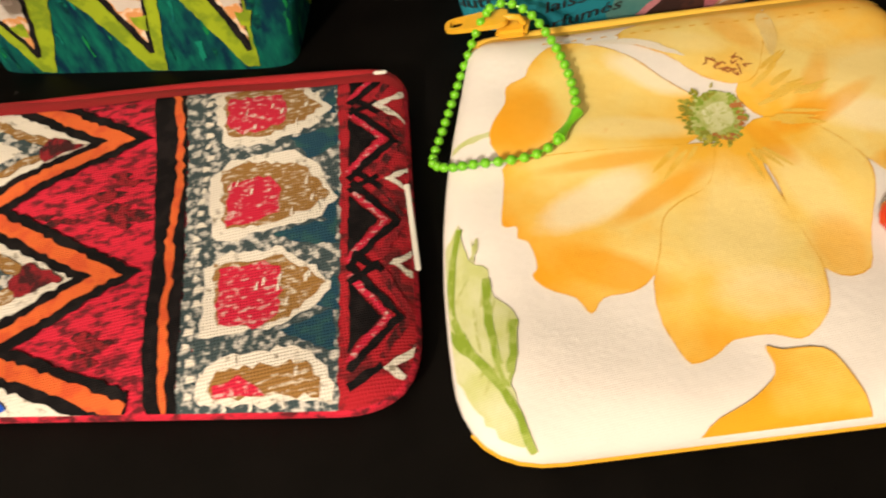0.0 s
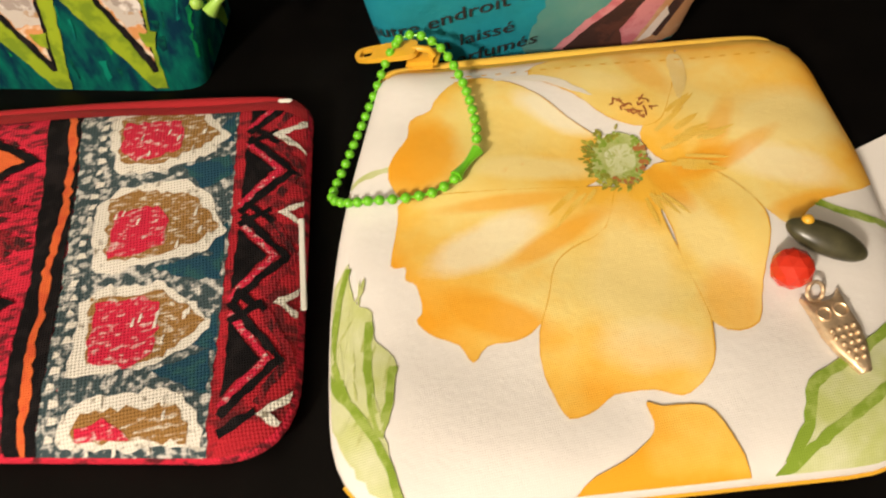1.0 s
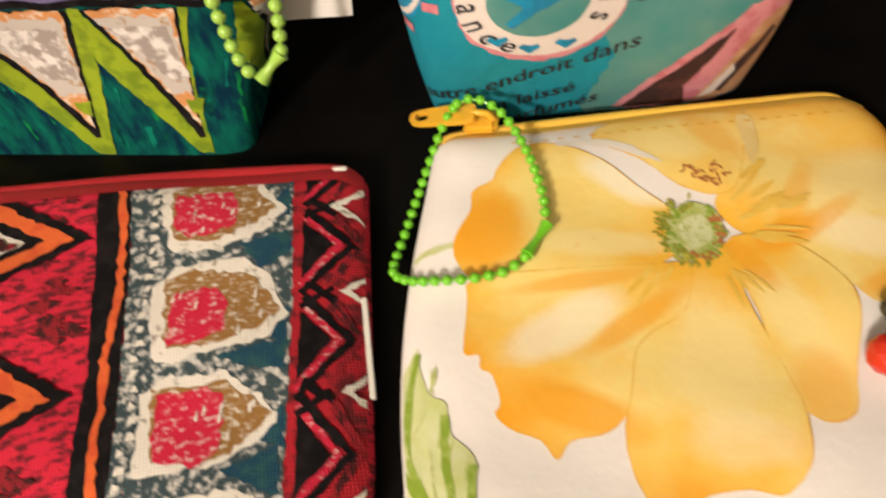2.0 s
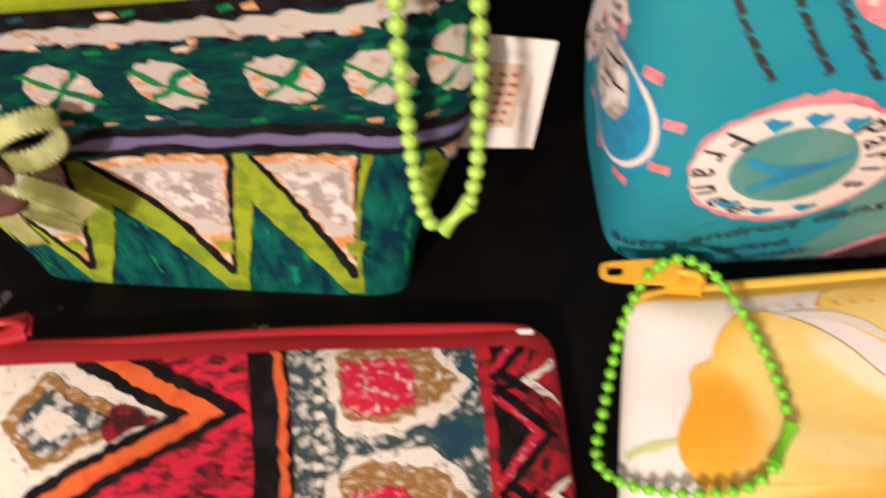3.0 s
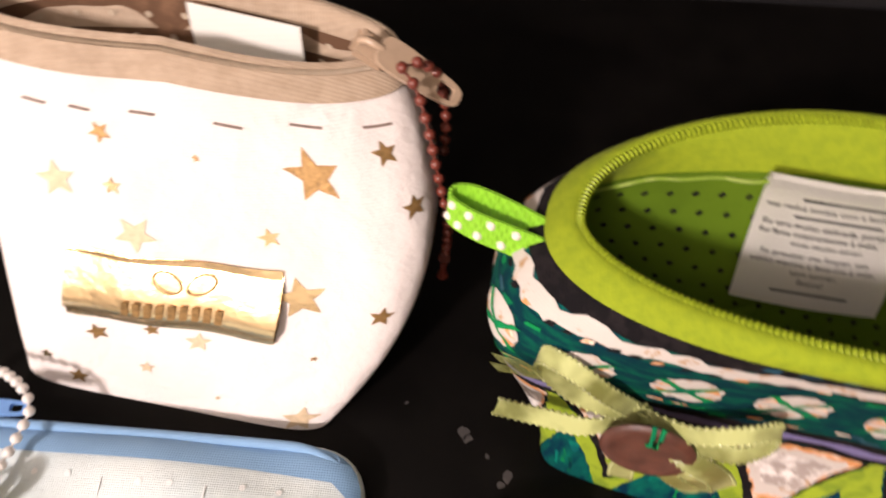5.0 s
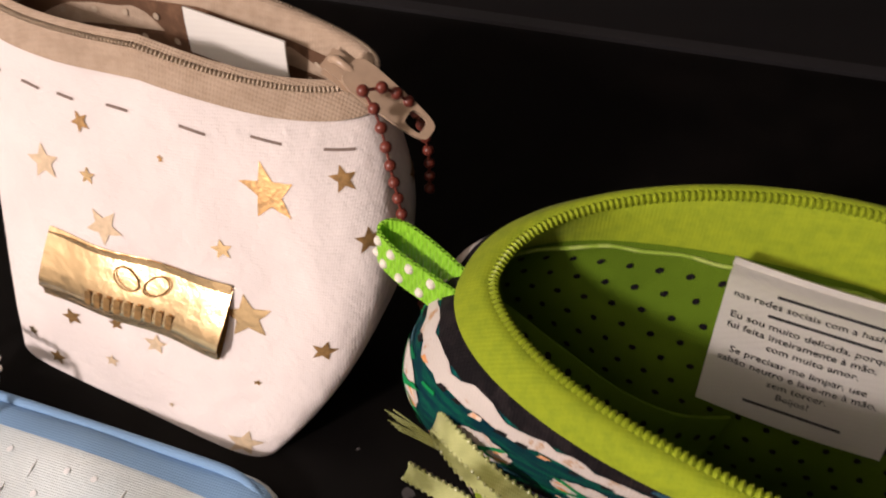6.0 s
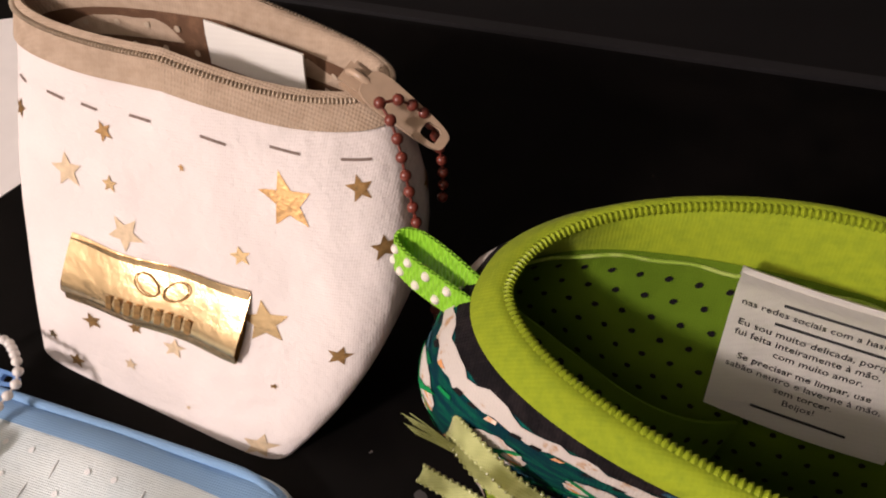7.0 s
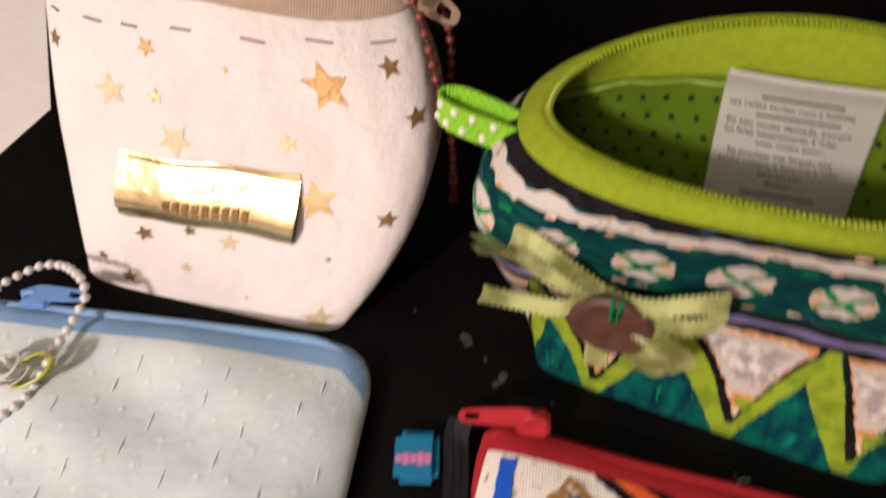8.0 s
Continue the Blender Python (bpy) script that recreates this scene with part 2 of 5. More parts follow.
def standing_body(p, material, parent, top=1.0, thick=0.0015, name="body"):
    rings = [[p.at(i / 160, v) for i in range(160)] for v in np.linspace(0, top, 60)]
    base = [[(x * s + p.c[0] * (1 - s), y * s + p.c[1] * (1 - s), z) for x, y, z in rings[0]] for s, z in ((0.3, 0.001), (0.96, 0.0008))]
    inner = [[p.at(i / 160, v, -thick) for i in range(160)] for v in np.linspace(top, 0.03, 30)]
    return part(name, lofted(base + rings + inner, True, True), material, parent)


# ---- setting ----
tbl = [(-1.3, -1.2), (1.3, -1.2), (1.3, 0.396), (-1.3, 0.396)]
lofted_top = lofted([[(x * s + 0, y, z) for x, y in tbl] for s, z in ((1, -0.03), (1, 0.0))], True, True)
table = thing("table", "black smooth table top with a grey rear edge", "table", kind="structure")
part("table_top", lofted_top, BLACK_TABLE, table)
bm = lofted([[(-1.3, y1, -0.03), (1.3, y2, -0.03), (1.3, y2, 0.0015), (-1.3, y1, 0.0015)] for y1, y2 in ((0.3965, 0.3965), (0.4025, 0.4025))], True, True)
part("edge_trim", bm, EDGE_TRIM, table, "thin grey rear edge trim")
for x in (-1.2, 1.2):
    bm = lofted([[(x - 0.04, -1.1, z), (x + 0.04, -1.1, z), (x + 0.04, -1.02, z), (x - 0.04, -1.02, z)] for z in (-0.75, -0.03)], True, True)
    part("leg", bm, BLACK_TABLE, table)
for x, y in ((-1.2, 0.38), (1.2, 0.38)):
    bm = lofted([[(x - 0.04, y - 0.06, z), (x + 0.04, y - 0.06, z), (x + 0.04, y, z), (x - 0.04, y, z)] for z in (-0.75, -0.03)], True, True)
    part("leg", bm, BLACK_TABLE, table)


def slab(name, lo, hi, material, label, category):
    x0, y0, z0 = lo
    x1, y1, z1 = hi
    bm = lofted([[(x0, y0, z), (x1, y0, z), (x1, y1, z), (x0, y1, z)] for z in (z0, z1)], True, True)
    ob = part(name, bm, material)
    return tagged(ob, label, category, kind="structure")


slab("floor", (-2.5, -2.5, -0.80), (2.5, 2.5, -0.75), DARK_ROOM, "dark floor of the room beneath the table", "floor")
# Cream ceiling, south and west walls are unseen, added to reflect the bulb.
slab("ceiling", (-2.5, -2.5, 1.75), (2.5, 2.5, 1.80), LIGHT_ROOM, "unseen cream ceiling, added to bounce the bulb's light", "ceiling")
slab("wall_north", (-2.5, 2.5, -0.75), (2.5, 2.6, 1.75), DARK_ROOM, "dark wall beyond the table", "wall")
slab("wall_south", (-2.5, -2.6, -0.75), (2.5, -2.5, 1.75), LIGHT_ROOM, "unseen cream wall, added to bounce the bulb's light", "wall")
slab("wall_west", (-2.6, -2.5, -0.75), (-2.5, 2.5, 1.75), LIGHT_ROOM, "unseen cream side wall, added to bounce the bulb's light", "wall")
# East wall is unseen, added to close the room on its dark side.
slab("wall_east", (2.5, -2.5, -0.75), (2.6, 2.5, 1.75), DARK_ROOM, "unseen dark side wall, added to close the room", "wall")

# ---- pouches ----
red_pouch = thing("pouch", "red ethnic-print flat cotton pouch with a red zip", "pouch", "zip pouches")
pillow_body(RED, RED_CLOTH, red_pouch)
yellow_pouch = thing("pouch", "white cotton pouch with large yellow flower print", "pouch", "zip pouches")
pillow_body(YELLOW, WHITE_CLOTH, yellow_pouch)
blue_pouch = thing("pouch", "pale blue gauze pouch with a blue zip edge", "pouch", "zip pouches")
pillow_body(BLUE, BLUE_GAUZE, blue_pouch)
green_pouch = thing("pouch", "teal green batik-print standing pouch with an open lime zip", "pouch", "zip pouches")
standing_body(GREEN, GREEN_CLOTH, green_pouch, 0.985)
white_pouch = thing("pouch", "white muslin standing pouch with gold stars, open beige zip", "pouch", "zip pouches")
standing_body(WHITE, MUSLIN, white_pouch, 0.945)
paris_pouch = thing("pouch", "turquoise travel-print standing cotton pouch", "pouch", "zip pouches")
standing_body(PARIS, AQUA_CLOTH, paris_pouch, 0.985)

# ---- prints, cords and small forms ----


def smooth_loop(pts, k=5, closed=True):
    """Catmull-Rom curve through the points."""
    p, out = [np.array(q, float) for q in pts], []
    n = len(p)
    for i in range(n if closed else n - 1):
        if closed:
            a, b, c, d = p[i - 1], p[i], p[(i + 1) % n], p[(i + 2) % n]
        else:
            a, b, c, d = p[max(i - 1, 0)], p[i], p[i + 1], p[min(i + 2, n - 1)]
        for j in range(k):
            t = j / k
            out.append(0.5 * (2 * b + (c - a) * t + (2 * a - 5 * b + 4 * c - d) * t * t + (3 * b - a - 3 * c + d) * t ** 3))
    if not closed:
        out.append(p[-1])
    return out


def ragged(pts, step, amp, rng):
    """The closed outline cut into short steps, each pushed a little aside."""
    out, n = [], len(pts)
    for i in range(n):
        a, b = np.array(pts[i], float), np.array(pts[(i + 1) % n], float)
        d = b - a
        size = math.hypot(d[0], d[1])
        k = max(1, int(size / step))
        side = np.array((-d[1], d[0])) / (size + 1e-9)
        for j in range(k):
            out.append(a + d * j / k + side * rng.uniform(-amp, amp))
    return out


def band(line, width):
    """A strip of that width along an open line, mitred at its bends."""
    p = [np.array(q, float) for q in line]
    left, right = [], []
    for i, q in enumerate(p):
        a = p[i] - p[i - 1] if i else p[1] - p[0]
        b = p[i + 1] - p[i] if i < len(p) - 1 else a
        a, b = a / np.hypot(*a), b / np.hypot(*b)
        na, nb = np.array((-a[1], a[0])), np.array((-b[1], b[0]))
        m = na + nb
        m = m / np.hypot(*m)
        m = m * min(1.0 / max(m @ na, 0.2), 2.5) * width / 2
        left.append(q + m)
        right.append(q - m)
    return left + right[::-1]


RNG = random.Random(5)


def on_surface(surf, x, y, off):
    x, y = x / 1000, y / 1000
    if isinstance(surf, Pillow):
        s = math.hypot(x, y)
        if surf.edge(x, y) > 0.986:
            a = math.atan2(y, x)
            r = np.interp(surf.angles[0] + (a - surf.angles[0]) % (2 * math.pi), np.r_[surf.angles, surf.angles[0] + 2 * math.pi], np.r_[surf.radii, surf.radii[0]])
            if s > r * 0.986:
                x, y = x * r * 0.986 / s, y * r * 0.986 / s
    return surf.at(x, y, off)


def printed(name, surf, pts, material, parent, layer=1, rough=0.0, smooth=0, label=""):
    """A printed or sewn-on figure that follows the cloth. Millimetres on a flat pouch, thousandths of turn and height on a standing one."""
    flat = isinstance(surf, Pillow)
    cx, cy = (2.2, 2.2) if flat else (9.0, 26.0)
    sx = 1.0 if flat else 4.2
    q = [np.array(p, float) for p in pts]
    if smooth:
        q = smooth_loop(q, smooth)
    if rough:
        q = [np.array((p[0], p[1] / sx)) for p in q]
        q = ragged(q, 1.6 if flat else 5.0, rough, RNG)
        q = [np.array((p[0], p[1] * sx)) for p in q]
    bm = bmesh.new()
    bm.faces.new([bm.verts.new((p[0], p[1], 0)) for p in q])
    lo, hi = np.min(q, axis=0), np.max(q, axis=0)
    for axis, c in ((0, cx), (1, cy)):
        g = math.ceil(lo[axis] / c) * c
        while g < hi[axis]:
            co, no = [0, 0, 0], [0, 0, 0]
            co[axis], no[axis] = g, 1
            bmesh.ops.bisect_plane(bm, geom=bm.verts[:] + bm.edges[:] + bm.faces[:], plane_co=co, plane_no=no, dist=1e-5)
            g += c
    bmesh.ops.triangulate(bm, faces=bm.faces)
    off = 0.00018 + 0.00011 * layer
    for v in bm.verts:
        v.co = on_surface(surf, v.co.x, v.co.y, off)
    return part(name, bm, material, parent, label)


def star_points(u, v, size, turn, per_u, per_v, squash=1.0):
    out = []
    for i in range(10):
        r = size * (1.0 if i % 2 == 0 else 0.45)
        a = math.radians(90 + 36 * i + turn)
        out.append((u + r * math.cos(a) * per_u, v + r * math.sin(a) * per_v * squash))
    return out


def tube(path, radius, sides=8, closed=False):
    p = [Vector(q) for q in path]
    rings, up = [], Vector((0.13, 0.21, 1)).normalized()
    for i, q in enumerate(p):
        a = p[i - 1] if i or closed else p[0]
        b = p[(i + 1) % len(p)] if i < len(p) - 1 or closed else p[-1]
        d = (b - a).normalized()
        s = d.cross(up)
        s = s.normalized() if s.length > 1e-4 else Vector((1, 0, 0))
        t = s.cross(d)
        r = radius(i / max(len(p) - 1, 1)) if callable(radius) else radius
        rings.append([q + (s * math.cos(k * 2 * math.pi / sides) + t * math.sin(k * 2 * math.pi / sides)) * r for k in range(sides)])
    if closed:
        rings.append(rings[0])
        bm = lofted(rings)
        bmesh.ops.remove_doubles(bm, verts=bm.verts, dist=1e-7)
        return bm
    return lofted(rings, True, True)


def ribbon(path, wide, thick=0.0003):
    """A flat ribbon along a path; wide: a vector across it, or one for each point."""
    rings = []
    p = smooth_loop([Vector(q) for q in path], 6, False)
    n = len(p)
    for i, q in enumerate(p):
        q = Vector(q)
        d = (Vector(p[min(i + 1, n - 1)]) - Vector(p[max(i - 1, 0)])).normalized()
        w = wide if isinstance(wide, Vector) else Vector(wide[0]).lerp(Vector(wide[1]), i / (n - 1))
        t = d.cross(w).normalized() * thick
        rings.append([q - w / 2 - t, q + w / 2 - t, q + w / 2 + t, q - w / 2 + t])
    return lofted(rings, True, True)


def ball(radius, sub=2):
    bm = bmesh.new()
    bmesh.ops.create_icosphere(bm, subdivisions=sub, radius=radius)
    return bm


def shared(name, mesh, parent, m):
    ob = new(name, mesh)
    ob.parent = parent
    ob.matrix_local = m
    return ob


def spaced(path, pitch):
    p = [Vector(q) for q in smooth_loop([np.array(q, float) for q in path], 12, False)]
    out, left = [p[0]], pitch
    for a, b in zip(p, p[1:]):
        d = (b - a).length
        while d >= left:
            a = a + (b - a) * (left / d)
            d -= left
            left = pitch
            out.append(a.copy())
        left -= d
    return out


def bead_chain(label, path, pitch, radius, material, connector=None):
    """Ball chain: a bead at every step of the path, a fine cord through them, and a clasp."""
    chain = thing("ball_chain", label, "ball chain", "ball chains")
    spots = spaced(path, pitch)
    bm = ball(radius)
    me = bpy.data.meshes.new("bead")
    bm.to_mesh(me)
    bm.free()
    for p in me.polygons:
        p.use_smooth = True
    me.materials.append(material)
    for q in spots:
        shared("bead", me, chain, Matrix.Translation(q) @ pose(0, 0, 0, RNG.uniform(0, 90), 0, RNG.uniform(0, 90)))
    part("cord", tube(spots, radius * 0.25, 6), material, chain)
    if connector:
        a, b = Vector(connector[0]), Vector(connector[1])
        d = (b - a)
        steps = [a + d * t for t in np.linspace(0, 1, 13)]
        part("connector", tube(steps, lambda t: radius * (1.25 - 0.55 * math.sin(math.pi * t)), 12), material, chain, "narrow-waisted chain clasp")
    return chain


def plate(outline, hole, thick, m, bevel=0.0002):
    """A flat plate with an opening, both given as plain outlines with equal counts."""
    rings = []
    for z, grow in ((-thick / 2, 0), (thick / 2, 0)):
        rings.append(([m @ Vector((x, y, z)) for x, y in outline], [m @ Vector((x, y, z)) for x, y in hole]))
    bm = bmesh.new()
    vs = [[[bm.verts.new(p) for p in loop] for loop in pair] for pair in rings]
    n = len(outline)
    for i in range(n):
        j = (i + 1) % n
        bm.faces.new((vs[0][0][i], vs[0][0][j], vs[0][1][j], vs[0][1][i]))
        bm.faces.new((vs[1][0][i], vs[1][1][i], vs[1][1][j], vs[1][0][j]))
        bm.faces.new((vs[0][0][i], vs[1][0][i], vs[1][0][j], vs[0][0][j]))
        bm.faces.new((vs[0][1][i], vs[0][1][j], vs[1][1][j], vs[1][1][i]))
    bmesh.ops.bevel(bm, geom=[e for e in bm.edges if e.calc_face_angle(0) > 1.0], offset=bevel, segments=2, affect="EDGES")
    return bm


def oval(w, h, n=24, c=(0, 0), power=3.0):
    out = []
    for i in range(n):
        a = 2 * math.pi * i / n
        out.append((c[0] + w * spow(math.cos(a), 2 / power), c[1] + h * spow(math.sin(a), 2 / power)))
    return out


def boxed(size, m, bevel=0.0004):
    bm = bmesh.new()
    bmesh.ops.create_cube(bm, size=1.0)
    for v in bm.verts:
        v.co = Vector((v.co.x * size[0], v.co.y * size[1], v.co.z * size[2]))
    bmesh.ops.bevel(bm, geom=bm.edges[:], offset=bevel, segments=2, affect="EDGES")
    bmesh.ops.transform(bm, matrix=m, verts=bm.verts)
    return bm


def zip_pull(parent, m, material, length=0.019, width=0.0062):
    """Slider with its bridge and a pull tab, which lies along +x of m."""
    slider = part("zip_slider", boxed((0.0095, 0.0075, 0.0028), m, 0.0011), material, parent, "small moulded zip slider")
    part("bridge", tube([m @ Vector(p) for p in ((-0.0035, 0, 0.001), (-0.0025, 0, 0.0035), (0.001, 0, 0.0042), (0.0035, 0, 0.0032), (0.004, 0, 0.001))], 0.0010, 8), material, slider)
    c = length / 2
    out = [(c + 0.0035 + x, y * (1.0 - 0.18 * (x / c))) for x, y in oval(length / 2, width / 2, 28, power=4)]
    hole = [(c + length * 0.31 + 0.0035 + x, y) for x, y in oval(length * 0.10, width * 0.26, 28, power=4)]
    part("pull_tab", plate(out, hole, 0.0016, m @ Matrix.Translation((-0.003, 0, 0.0042)) @ pose(0, 0, 0, 0, 4, 0), 0.0003), material, slider)
    return slider


def axes(o, x, z):
    """A pose at o whose x runs along x and whose z leans to z."""
    x = Vector(x).normalized()
    y = Vector(z).cross(x).normalized()
    z = x.cross(y)
    return Matrix(((x.x, y.x, z.x, o[0]), (x.y, y.y, z.y, o[1]), (x.z, y.z, z.z, o[2]), (0, 0, 0, 1)))


def lettered(text, size, place, material, parent, name="writing", shear=0.0, label="", weight=0.006):
    """Words as a mesh; place turns a point of the line of text (metres) into a point of the world."""
    cu = bpy.data.curves.new("line", "FONT")
    cu.body, cu.size, cu.shear, cu.resolution_u = text, size, shear, 2
    cu.offset = size * weight
    ob = bpy.data.objects.new("line", cu)
    scene.collection.objects.link(ob)
    dg = bpy.context.evaluated_depsgraph_get()
    me = bpy.data.meshes.new_from_object(ob.evaluated_get(dg))
    bm = bmesh.new()
    bm.from_mesh(me)
    bpy.data.objects.remove(ob)
    bpy.data.curves.remove(cu)
    bpy.data.meshes.remove(me)
    for v in bm.verts:
        v.co = place(v.co.x, v.co.y)
    return part(name, bm, material, parent, label)


# ---- cloth and trim colours ----
INK = fabric("black_print", (0.006, 0.005, 0.006), (0.014, 0.011, 0.012), 0.4, 220, relief=0.4, sheen=0.0, spec=0.12)
ORANGE_INK = fabric("orange_print", (0.80, 0.15, 0.035), (0.70, 0.10, 0.03), 0.4, 200, relief=0.5)
WHITE_INK = fabric("white_print", (0.82, 0.78, 0.70), (0.30, 0.26, 0.20), 0.16, 420, relief=0.5, pitch=0.0008, thread=0.055)
BROWN_INK = fabric("ochre_print", (0.32, 0.165, 0.045), (0.72, 0.66, 0.55), 0.26, 380, (1, 2.6, 1), relief=0.5, pitch=0.0008, thread=0.055)
PINK_INK = fabric("crimson_print", (0.62, 0.016, 0.055), (0.74, 0.55, 0.52), 0.22, 420, (1, 2.0, 1), relief=0.5, pitch=0.0008, thread=0.055)
SLATE_INK = fabric("slate_print", (0.045, 0.075, 0.085), (0.66, 0.64, 0.60), 0.36, 420, (1, 1, 1), relief=0.5, pitch=0.0008, thread=0.055)
TEAL_INK = fabric("petrol_print", (0.010, 0.060, 0.105), (0.02, 0.09, 0.10), 0.4, 260, relief=0.5, pitch=0.0008, thread=0.055)
MAROON_INK = fabric("maroon_print", (0.30, 0.012, 0.022), (0.05, 0.008, 0.010), 0.5, 240, (1.6, 1, 1), relief=0.5, pitch=0.0008, thread=0.055)
BORDER_RED = fabric("border_red_print", (0.46, 0.014, 0.026), (0.13, 0.010, 0.014), 0.36, 150, (1, 1.5, 1), relief=0.5, pitch=0.0008, thread=0.055)
BATIK_WHITE = fabric("off_white_batik_print", (0.55, 0.505, 0.46), (0.42, 0.25, 0.12), 0.18, 300, thread=0.05, relief=0.25, upright=True)
BLUE_INK = fabric("royal_blue_print", (0.010, 0.10, 0.62), relief=0.5)
LIME_INK = fabric("lime_print", (0.27, 0.37, 0.012), (0.17, 0.26, 0.010), 0.40, 160, thread=0.05, relief=0.25, upright=True)
BOTTLE_INK = fabric("bottle_green_print", (0.001, 0.026, 0.038), (0.001, 0.085, 0.050), 0.40, 170, (1, 1, 3), thread=0.05, relief=0.25, sharp=0.12, sheen=0.0, spec=0.08, upright=True)
STROKE_INK = fabric("sea_green_print", (0.002, 0.19, 0.13), (0.002, 0.10, 0.10), 0.4, 150, thread=0.05, relief=0.25, sheen=0.0, spec=0.08, upright=True)
LEAF_INK = fabric("emerald_print", (0.004, 0.22, 0.060), (0.003, 0.13, 0.06), 0.4, 160, thread=0.05, relief=0.25, sheen=0.0, spec=0.08, upright=True)
GREY_INK = fabric("grey_print", (0.36, 0.31, 0.28), (0.76, 0.72, 0.68), 0.45, 260, thread=0.05, relief=0.25, upright=True)
PEACH_INK = fabric("peach_print", (0.62, 0.28, 0.10), (0.74, 0.62, 0.50), 0.4, 300, thread=0.05, relief=0.25, upright=True)
LAVENDER_INK = fabric("lavender_print", (0.16, 0.14, 0.29), thread=0.05, relief=0.25, upright=True)
GOLD_FOIL = plain("gold_foil", (0.93, 0.70, 0.38), rough=0.27, metal=0.95, vary=0.05, scale=260, bump=0.5)
WORN_GOLD = plain("worn_gold_print", (0.42, 0.25, 0.09), rough=0.42, metal=0.6, vary=0.25, scale=700, bump=0.2)
PALE_GOLD = plain("faint_gold_print", (0.74, 0.58, 0.38), rough=0.5, metal=0.3, vary=0.12, scale=600)
THREAD_GREY = plain("grey_thread", (0.22, 0.16, 0.13), rough=0.8)
GREEN_BEAD = plain("green_plastic", (0.16, 0.55, 0.02), rough=0.28, vary=0.04)
PALE_BEAD = plain("pale_green_plastic", (0.36, 0.62, 0.10), rough=0.28, vary=0.04)
BROWN_BEAD = plain("brown_enamel", (0.16, 0.035, 0.022), rough=0.3, vary=0.05)
PEARL_BEAD = plain("pearl_white", (0.70, 0.67, 0.63), rough=0.25, vary=0.03)
YELLOW_ZIP = plain("yellow_enamel", (0.78, 0.42, 0.03), rough=0.35, vary=0.05)
LIME_ZIP = plain("lime_enamel", (0.45, 0.50, 0.03), rough=0.35, vary=0.05)
RED_ZIP = plain("red_enamel", (0.50, 0.03, 0.04), rough=0.35, vary=0.05)
BEIGE_ZIP = plain("beige_enamel", (0.44, 0.32, 0.22), rough=0.32, vary=0.06)
BLUE_ZIP = plain("blue_enamel", (0.15, 0.30, 0.62), rough=0.35, vary=0.05)
LABEL_CLOTH = fabric("white_label_satin", (0.80, 0.78, 0.72), pitch=0.0004, relief=0.15, thread=0.03, rough=0.55)
PAPER = plain("white_card", (0.78, 0.75, 0.72), rough=0.7, vary=0.03, scale=90)
CREAM = plain("cream_card", (0.62, 0.50, 0.36), rough=0.7, vary=0.05, scale=200)
TYPE = plain("black_type", (0.02, 0.02, 0.022), rough=0.7)
RED_TYPE = plain("red_type", (0.45, 0.09, 0.07), rough=0.7)
# Pale and dark olive blotches paint in the satin's highlights and shaded folds.
OLIVE_SATIN = fabric("olive_satin_painted_sheen", (0.44, 0.47, 0.18), (0.15, 0.16, 0.035), 0.5, 75, spec=0.7, sharp=0.12, pitch=0.0004, relief=0.25, rough=0.30, sheen=0.05, thread=0.05)
GLOSS_LIME = fabric("lime_grosgrain", (0.26, 0.60, 0.02), pitch=0.0009, relief=0.8, rough=0.6)
WOOD_BUTTON = plain("brown_wooden_button", (0.10, 0.035, 0.020), rough=0.5, vary=0.25, scale=300, bump=0.2)
DARK_SHELL = plain("dark_olive_bead", (0.075, 0.070, 0.035), rough=0.3, vary=0.3, scale=250)
RED_GLASS = plain("red_faceted_glass", (0.60, 0.035, 0.015), rough=0.08, vary=0.05)
GOLD_METAL = plain("gold_metal", (0.82, 0.62, 0.40), rough=0.42, metal=0.75, vary=0.12, scale=800, bump=0.3)
LIME_SATIN = plain("lime_satin", (0.45, 0.46, 0.02), rough=0.3, vary=0.1)


CREAM_WASH, STRAW_WASH, GOLD_WASH = (0.84, 0.77, 0.56), (0.84, 0.68, 0.28), (0.80, 0.36, 0.018)
WASHES = (
    (-6.8, 37, 17, 7, -35, CREAM_WASH, 0.9), (-15, 19, 22, 5, -5, STRAW_WASH, 0.9), (-28, -2, 20, 8, 25, CREAM_WASH, 0.75), (4, -12, 24, 14, 85, STRAW_WASH, 0.9),
    (23, -4, 18, 8, -65, STRAW_WASH, 0.85), (50, 30, 22, 16, 20, STRAW_WASH, 0.95), (46, 16, 18, 8, -15, CREAM_WASH, 0.5), (3, 48, 16, 6, -20, STRAW_WASH, 0.7), (6, -30, 8, 16, 85, CREAM_WASH, 0.3),
    (-42, 25, 16, 12, 80, GOLD_WASH, 0.8), (-24, 9, 22, 3, 4, GOLD_WASH, 0.6), (-27, -21, 20, 7, -25, GOLD_WASH, 0.8), (25, -20, 9, 12, 0, GOLD_WASH, 0.5), (-12, -2, 20, 4, 30, GOLD_WASH, 0.7),
    (27, 18, 14, 5, 25, GOLD_WASH, 0.8), (32, 27, 17, 4.4, 62, GOLD_WASH, 0.5), (37, 21, 16, 3.4, 32, GOLD_WASH, 0.5), (17, 12, 12, 4, -60, GOLD_WASH, 0.7), (48, 4, 14, 4, 15, GOLD_WASH, 0.6), (18, 50, 14, 6, -55, GOLD_WASH, 0.5))


